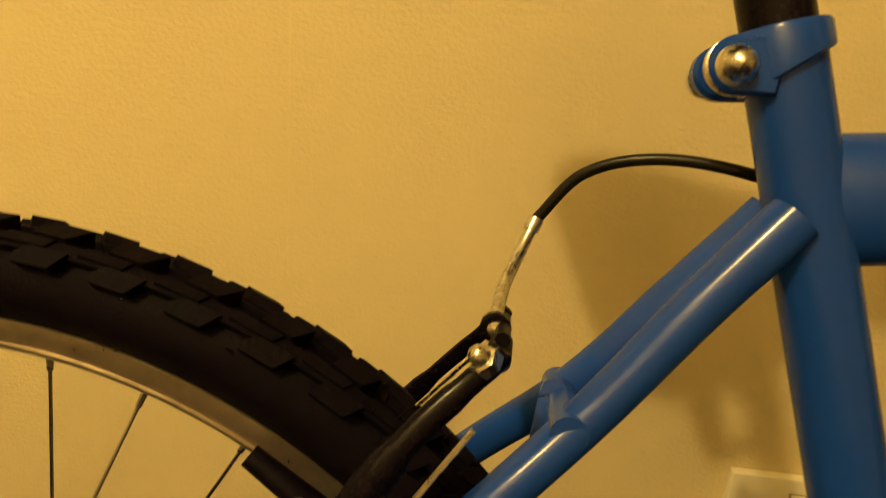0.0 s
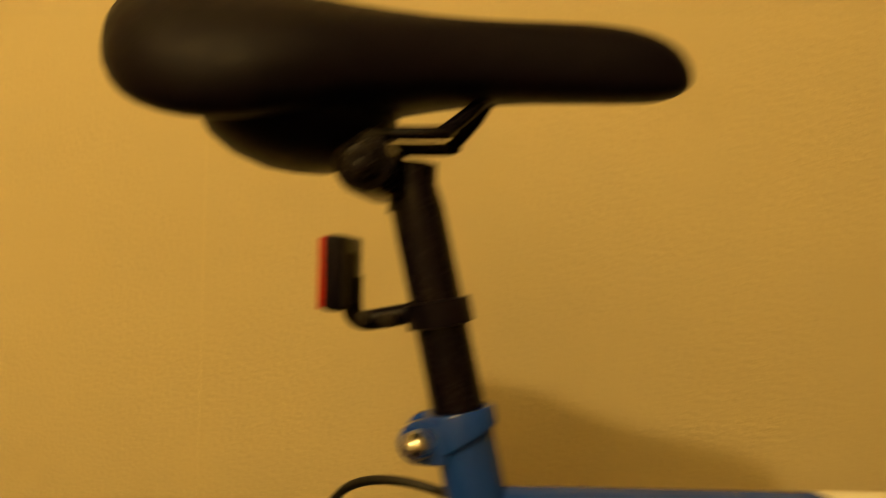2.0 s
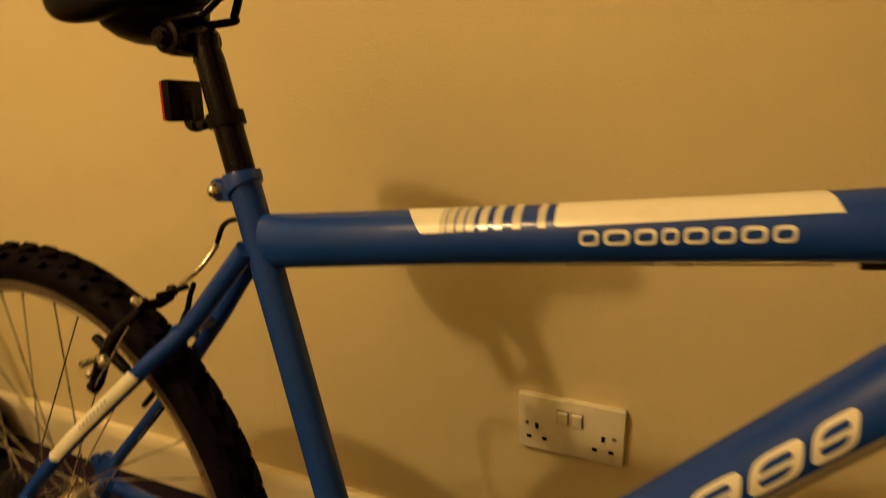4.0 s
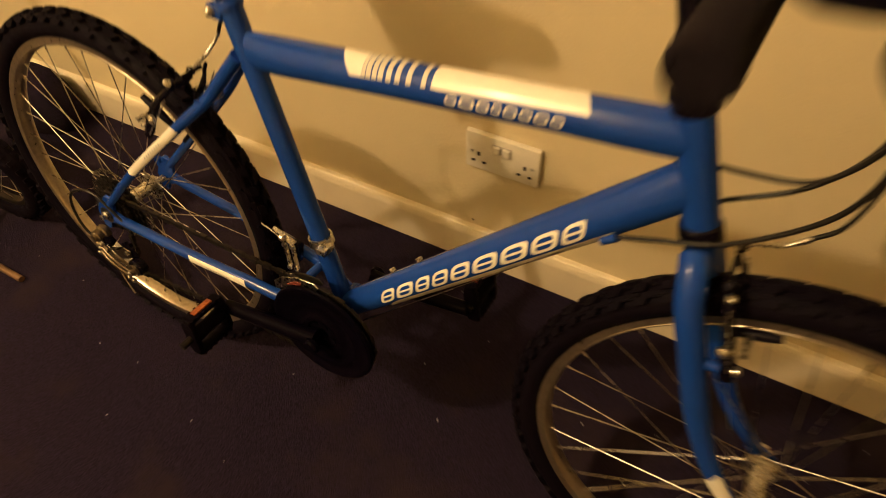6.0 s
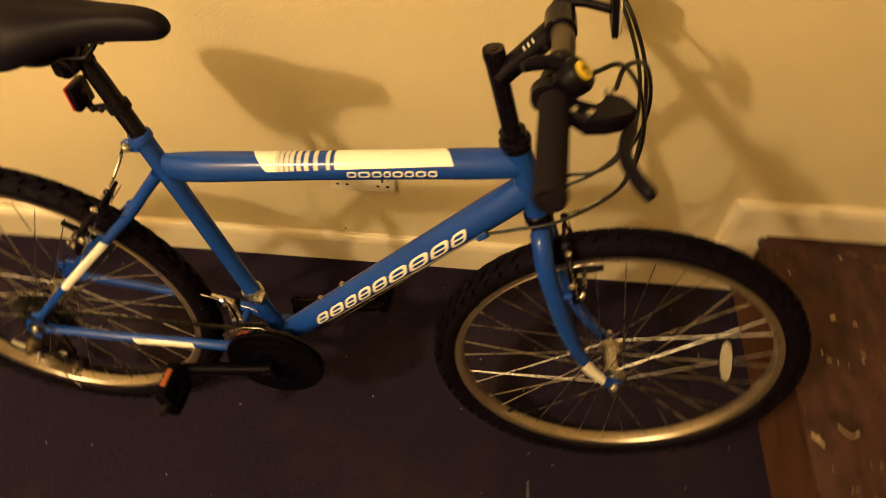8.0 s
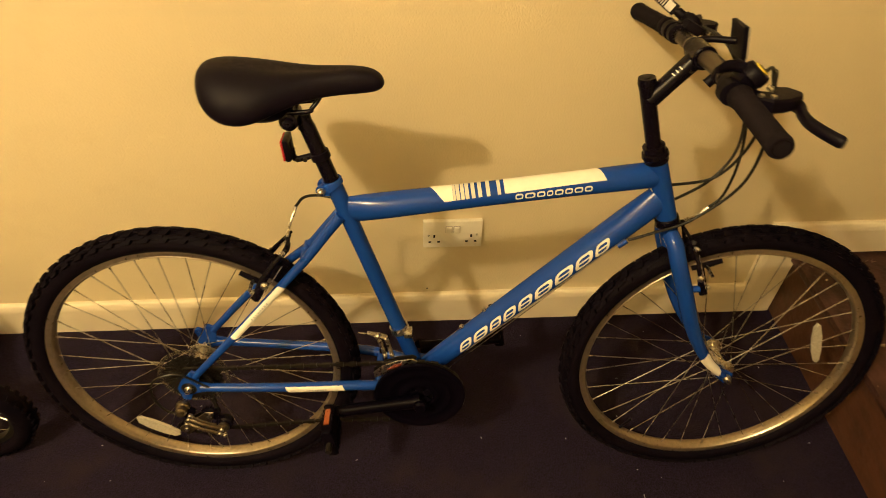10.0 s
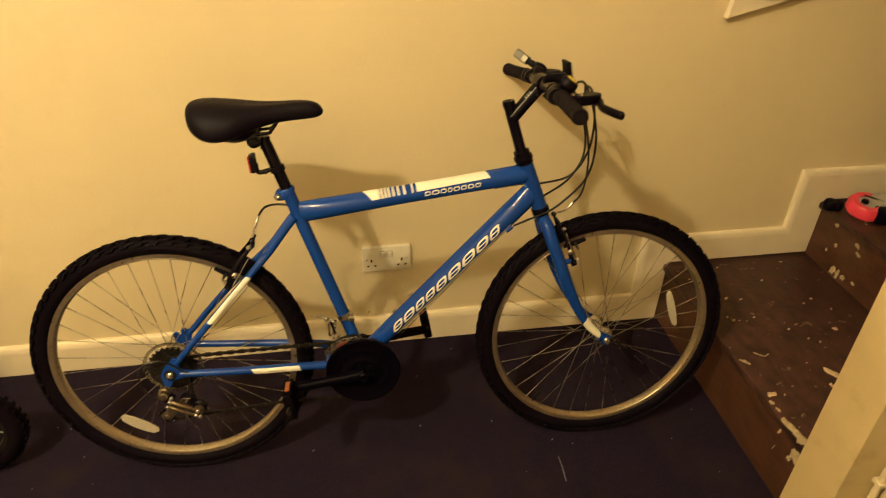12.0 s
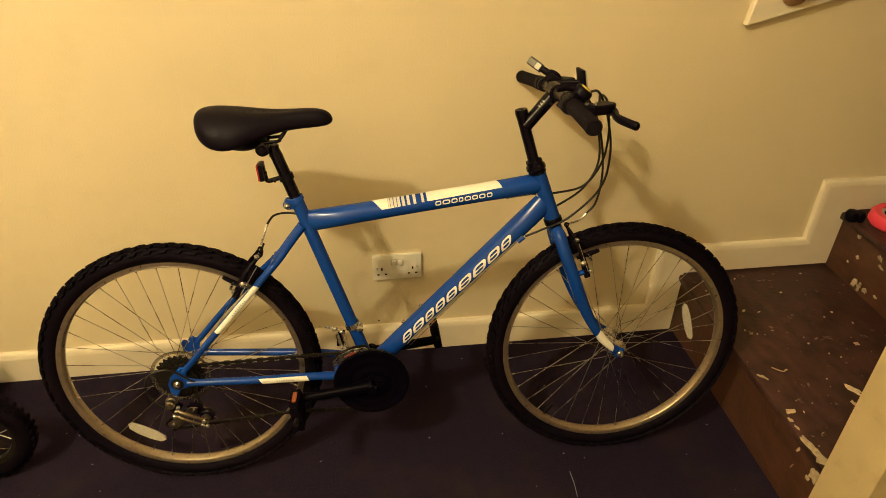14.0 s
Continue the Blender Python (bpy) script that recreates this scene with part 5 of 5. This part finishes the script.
def paint_chips():
    """Flakes and splashes of old paint stuck to the treads."""
    s = Shape()
    rng = random.Random(11)

    def chip(x, y, z, a, b, rot, n=13):
        pts, h = [], 0.0008 + 0.0015 * rng.random()
        for i in range(n):
            w = 2 * math.pi * i / n
            k = 0.42 + 0.75 * rng.random()
            px, py = a * k * math.cos(w), b * k * math.sin(w)
            pts.append((x + px * math.cos(rot) - py * math.sin(rot), y + px * math.sin(rot) + py * math.cos(rot)))
        lower = [(px, py, z - 0.0005) for px, py in pts]
        upper = [(x + (px - x) * 0.9, y + (py - y) * 0.9, z + h + 0.001 * rng.random()) for px, py in pts]
        faces = [(i, (i + 1) % n, n + (i + 1) % n, n + i) for i in range(n)] + [tuple(n + i for i in range(n))]
        s.add(lower + upper, faces)

    # x, y, half length, half width, turn
    flakes = [(1.259, -0.146, 0.006, 0.004, 0.3), (1.097, -0.217, 0.009, 0.004, 0.5), (1.140, -0.229, 0.006, 0.002, 0.1), (1.341, -0.395, 0.010, 0.008, 0.4), (1.005, -0.487, 0.015, 0.005, -0.8),
              (1.007, -0.607, 0.016, 0.012, 0.3), (0.994, -0.634, 0.005, 0.008, 0.2), (0.996, -0.659, 0.004, 0.010, 0.2), (0.994, -0.705, 0.036, 0.009, -1.45), (0.998, -0.752, 0.040, 0.017, -1.5),
              (1.215, -0.557, 0.012, 0.026, 0.5), (1.066, -0.319, 0.007, 0.004, 0.4), (1.380, -0.058, 0.006, 0.003, 0.1), (1.186, -0.602, 0.006, 0.012, 0.1), (1.082, -0.469, 0.008, 0.003, 0.4)]
    for f in flakes:
        chip(f[0], f[1], RISE_1, *f[2:])
    # a thin curl
    s.tube(spline([(1.048, -0.456, RISE_1 + 0.001), (1.057, -0.468, RISE_1 + 0.003), (1.071, -0.475, RISE_1 + 0.002), (1.085, -0.468, RISE_1 + 0.001)], 4), 0.0016, 6)
    for i in range(40):
        k = 0.0010 + 0.0034 * rng.random() ** 2
        chip(rng.uniform(STEP_1 - 0.01, STEP_2 - 0.01), -0.02 - 0.75 * rng.random(), RISE_1, k, k * rng.uniform(0.3, 1), rng.random() * 3)
    # flakes on the two risers
    flat = s
    for y, z, a, b, x0 in ((-0.682, 0.173, 0.004, 0.012, STEP_1), (-0.752, 0.168, 0.019, 0.034, STEP_1), (-0.738, 0.140, 0.008, 0.008, STEP_1), (-0.685, 0.120, 0.001, 0.012, STEP_1),
                           (-0.148, 0.250, 0.012, 0.016, STEP_2), (-0.172, 0.250, 0.010, 0.017, STEP_2), (-0.195, 0.254, 0.013, 0.011, STEP_2), (-0.203, 0.376, 0.012, 0.009, STEP_2), (-0.100, 0.388, 0.012, 0.009, STEP_2),
                           (-0.216, 0.354, 0.014, 0.006, STEP_2), (-0.125, 0.329, 0.008, 0.006, STEP_2), (-0.095, 0.293, 0.006, 0.004, STEP_2), (-0.240, 0.262, 0.010, 0.005, STEP_2)):
        s = Shape()
        chip(y, z, 0.0, a, b, 0.2)
        flat.add([(x0 - p[2] - 0.0004, p[0], p[1]) for p in s.v], s.f)
    s = flat
    for i in range(22):
        k = 0.002 + 0.010 * rng.random() ** 2
        chip(rng.uniform(STEP_2 + 0.01, STEP_2 + 0.20), -0.03 - 0.5 * rng.random(), RISE_2, k, k * rng.uniform(0.3, 1), rng.random() * 3)
    ob = s.make("paint_flakes", chip_paint, smooth=False)
    tagged(ob, "flakes of old cream paint on the stair", "paint flakes", kind="stuff")
    # thin worn smears
    s = Shape()
    for x, y, a, b in ((1.239, -0.077, 0.030, 0.006), (1.223, -0.261, 0.018, 0.010), (1.142, -0.297, 0.018, 0.012), (1.101, -0.526, 0.012, 0.010), (1.382, -0.360, 0.010, 0.012), (1.259, -0.364, 0.024, 0.008),
                       (1.042, -0.682, 0.014, 0.010), (1.049, -0.577, 0.012, 0.010), (1.018, -0.538, 0.010, 0.006), (1.181, -0.048, 0.024, 0.004), (1.279, -0.048, 0.026, 0.003)):
        for i in range(5):
            chip(x + a * rng.uniform(-0.8, 0.8), y + b * rng.uniform(-0.8, 0.8), RISE_1 - 0.0012, a * rng.uniform(0.1, 0.5), b * rng.uniform(0.15, 0.5), rng.random() * 0.8)
    for i in range(90):
        k = 0.0010 + 0.005 * rng.random() ** 3
        chip(rng.uniform(STEP_1 - 0.01, STEP_2 - 0.01), -0.02 - 0.75 * rng.random(), RISE_1 - 0.0012, k, k * rng.uniform(0.3, 1), rng.random() * 3)
    ob = s.make("paint_smears", smear_paint, smooth=False)
    tagged(ob, "thin worn smears of pale paint on the stair", "paint smears", kind="stuff")


paint_chips()


def floor_tool():
    """A pink and grey tool lying on the second step."""
    root = new("power_tool", None)
    root.matrix_basis = pose(1.556, -0.112, RISE_2, 0, 0, -10)
    tagged(root, "pink and grey plastic power tool lying on the step", "power tool")
    Shape().lathe([(0.030, 0.0), (0.048, 0.0), (0.055, 0.008), (0.055, 0.030), (0.047, 0.042), (0.030, 0.042)], shift(0, 0, 0.010) @ turn("X", 10), 32, closed=True).make("guard_ring", pink_plastic, root, "bright pink curved housing")
    Shape().lathe([(0.0, 0.0), (0.031, 0.0), (0.031, 0.036), (0.020, 0.040), (0.0, 0.041)], shift(0, 0, 0.010) @ turn("X", 10), 24).make("hub", grey_plastic, root, "grey round cover")
    Shape().lathe([(0.0, 0.0), (0.011, 0.0), (0.010, 0.007), (0.0, 0.008)], shift(-0.014, -0.010, 0.050) @ turn("X", 10), 18).make("knob", black_plastic, root)
    Shape().box((0.15, 0.075, 0.044), shift(0.088, 0.012, 0.036) @ turn("Z", 6), 0.016).make("body", grey_plastic, root, "grey plastic body")
    Shape().box((0.15, 0.060, 0.046), shift(0.080, -0.048, 0.0245) @ turn("Z", -10), 0.014).make("foot", black_plastic, root)
    for x, y, r in ((-0.066, 0.030, 0.016), (-0.088, 0.034, 0.020)):
        Shape().lathe([(0.0, 0.0), (r * 0.9, 0.0), (r, 0.006), (r, 0.022), (r * 0.8, 0.030), (0.0, 0.032)], shift(x, y, 0.0), 18).make("grip_knob", black_plastic, root, "black round knob")
    Shape().box((0.060, 0.007, 0.004), shift(0.020, 0.006, 0.056) @ turn("Z", -48), 0.0015).make("slide", dark_steel, root)


floor_tool()


def small_bicycle():
    """A child's bicycle with twelve-inch wheels, of which one wheel and the stand show."""
    root = new("small_bicycle", None)
    root.matrix_basis = pose(-1.032, -0.375, 0.0, 0, 0, 4)
    tagged(root, "dark child's bicycle with small spoked wheels and a stand", "bicycle")
    for dx in (0.0, -0.56):
        hub = Shape().lathe([(0.005, -0.045), (0.005, -0.03), (0.016, -0.026), (0.010, -0.02), (0.010, 0.02), (0.016, 0.026), (0.005, 0.03), (0.005, 0.045)], turn("X", 90), 16).make("wheel", dark_steel, root, "small spoked wheel", at=shift(dx, 0, 0.152))
        prof = [(0.126 + 0.026 * math.cos(radians(a)), 0.024 * math.sin(radians(a))) for a in range(-130, 131, 20)]
        t = Shape().lathe(prof, turn("X", 90), 56, closed=True)
        for i in range(40):
            w = 2 * math.pi * i / 40
            for y in (-0.011, 0.011):
                t.box((0.006, 0.012, 0.010), turn("Y", -math.degrees(w + (0.08 if y > 0 else 0))) @ shift(0.149, y, 0))
        t.make("tyre", tyre_rubber, hub, "small black rubber tyre")
        Shape().lathe([(0.098, -0.009), (0.096, 0.0), (0.098, 0.009), (0.112, 0.011), (0.112, -0.011)], turn("X", 90), 56, closed=True).make("rim", dark_steel, hub, "tarnished steel rim")
        for i in range(16):
            w = 2 * math.pi * i / 16 + 0.1
            s = 1 if i % 2 else -1
            Shape().tube([(0.013 * math.cos(w + s), 0.024 * s, 0.013 * math.sin(w + s)), (0.098 * math.cos(w), 0, 0.098 * math.sin(w))], 0.0011, 6).make("spoke", spoke_steel, hub)
    for y in (-0.040, 0.040):
        Shape().tube([(0.0, y, 0.152), (-0.05, y, 0.30), (-0.075, y * 0.5, 0.36)], 0.009, 12).make("fork_blade", brown_paint, root)
    Shape().tube([(-0.070, 0, 0.34), (-0.105, 0, 0.46)], 0.016, 14).make("head_tube", brown_paint, root)
    Shape().tube([(-0.085, 0, 0.39), (-0.36, 0, 0.22)], 0.015, 14).make("down_tube", brown_paint, root)
    Shape().tube([(-0.36, 0, 0.20), (-0.42, 0, 0.44)], 0.013, 14).make("seat_tube", brown_paint, root)
    for y in (-0.05, 0.05):
        Shape().tube([(-0.36, y * 0.4, 0.20), (-0.56, y, 0.152)], 0.008, 10).make("chain_stay", brown_paint, root)
    Shape().tube([(-0.105, 0, 0.46), (-0.125, 0, 0.53), (-0.12, 0, 0.55)], 0.011, 12).make("stem", dark_steel, root)
    Shape().tube(spline([(-0.20, -0.21, 0.60), (-0.14, -0.13, 0.60), (-0.12, 0, 0.55), (-0.14, 0.13, 0.60), (-0.20, 0.21, 0.60)], 5), 0.010, 12).make("handlebar", dark_steel, root)
    Shape().box((0.20, 0.11, 0.05), shift(-0.43, 0, 0.465), 0.022).make("saddle", saddle_vinyl, root, "small black saddle")
    Shape().tube(spline([(-0.05, -0.050, 0.075), (-0.02, -0.110, 0.030), (0.03, -0.142, 0.010), (0.10, -0.152, 0.0075), (0.165, -0.158, 0.0075)], 4), 0.0072, 10).make("stand", stand_paint, root, "tan coloured stand leg on the carpet")


small_bicycle()


def soft_bag():
    """A slumped dark bag with a tan flap, by the wall beside the small bicycle."""
    root = new("bag", None)
    root.matrix_basis = pose(-1.25, -0.095, 0.0, 0, 0, 6)
    tagged(root, "dark slumped fabric bag with a tan flap on the carpet", "bag")
    s = Shape()
    rows = [(0.0, 0.090, 0.052), (0.006, 0.104, 0.060), (0.05, 0.112, 0.066), (0.10, 0.106, 0.060), (0.145, 0.092, 0.044), (0.172, 0.070, 0.026), (0.180, 0.040, 0.010)]
    verts, n = [], 28
    for z, a, b in rows:
        for j in range(n):
            w = 2 * math.pi * j / n
            k = 1 + 0.05 * math.sin(3 * w + 30 * z) + 0.03 * math.sin(7 * w - 50 * z)
            verts.append((a * k * math.copysign(abs(math.cos(w)) ** 0.7, math.cos(w)), b * k * math.copysign(abs(math.sin(w)) ** 0.7, math.sin(w)), z + 0.008 * math.cos(w) * z / 0.18))
    faces = [(i * n + j, i * n + (j + 1) % n, (i + 1) * n + (j + 1) % n, (i + 1) * n + j) for i in range(len(rows) - 1) for j in range(n)]
    faces += [tuple(range(n))[::-1], tuple((len(rows) - 1) * n + j for j in range(n))]
    s.add(verts, faces).make("body", carpet_fibre, root, angle=70)
    Shape().box((0.075, 0.006, 0.050), shift(-0.055, -0.058, 0.145) @ turn("X", -28) @ turn("Y", 14), 0.0025).make("flap", orange_cloth, root, "tan orange flap")
    Shape().tube(spline([(-0.05, -0.01, 0.176), (-0.03, -0.012, 0.215), (0.02, -0.012, 0.212), (0.045, -0.01, 0.172)], 5), 0.006, 10, flat=0.5).make("carry_loop", matte_black, root)


soft_bag()


def carpet_lint():
    """Lint and a thin pale thread on the carpet."""
    s = Shape()
    rng = random.Random(5)
    for i in range(70):
        x, y = rng.uniform(-1.2, 0.93), rng.uniform(-1.35, -0.05)
        w, L = rng.random() * 6.28, 0.0015 + 0.004 * rng.random() ** 3
        s.tube([(x, y, 0.001), (x + L * math.cos(w), y + L * math.sin(w), 0.0016)], 0.0006 + 0.0006 * rng.random(), 5)
    s.tube([(0.487, -0.547, 0.0012), (0.4875, -0.585, 0.0015), (0.484, -0.626, 0.0012)], 0.0007, 5)
    ob = s.make("carpet_lint", grey_decal)
    tagged(ob, "specks of pale lint on the dark carpet", "lint", kind="stuff")


carpet_lint()
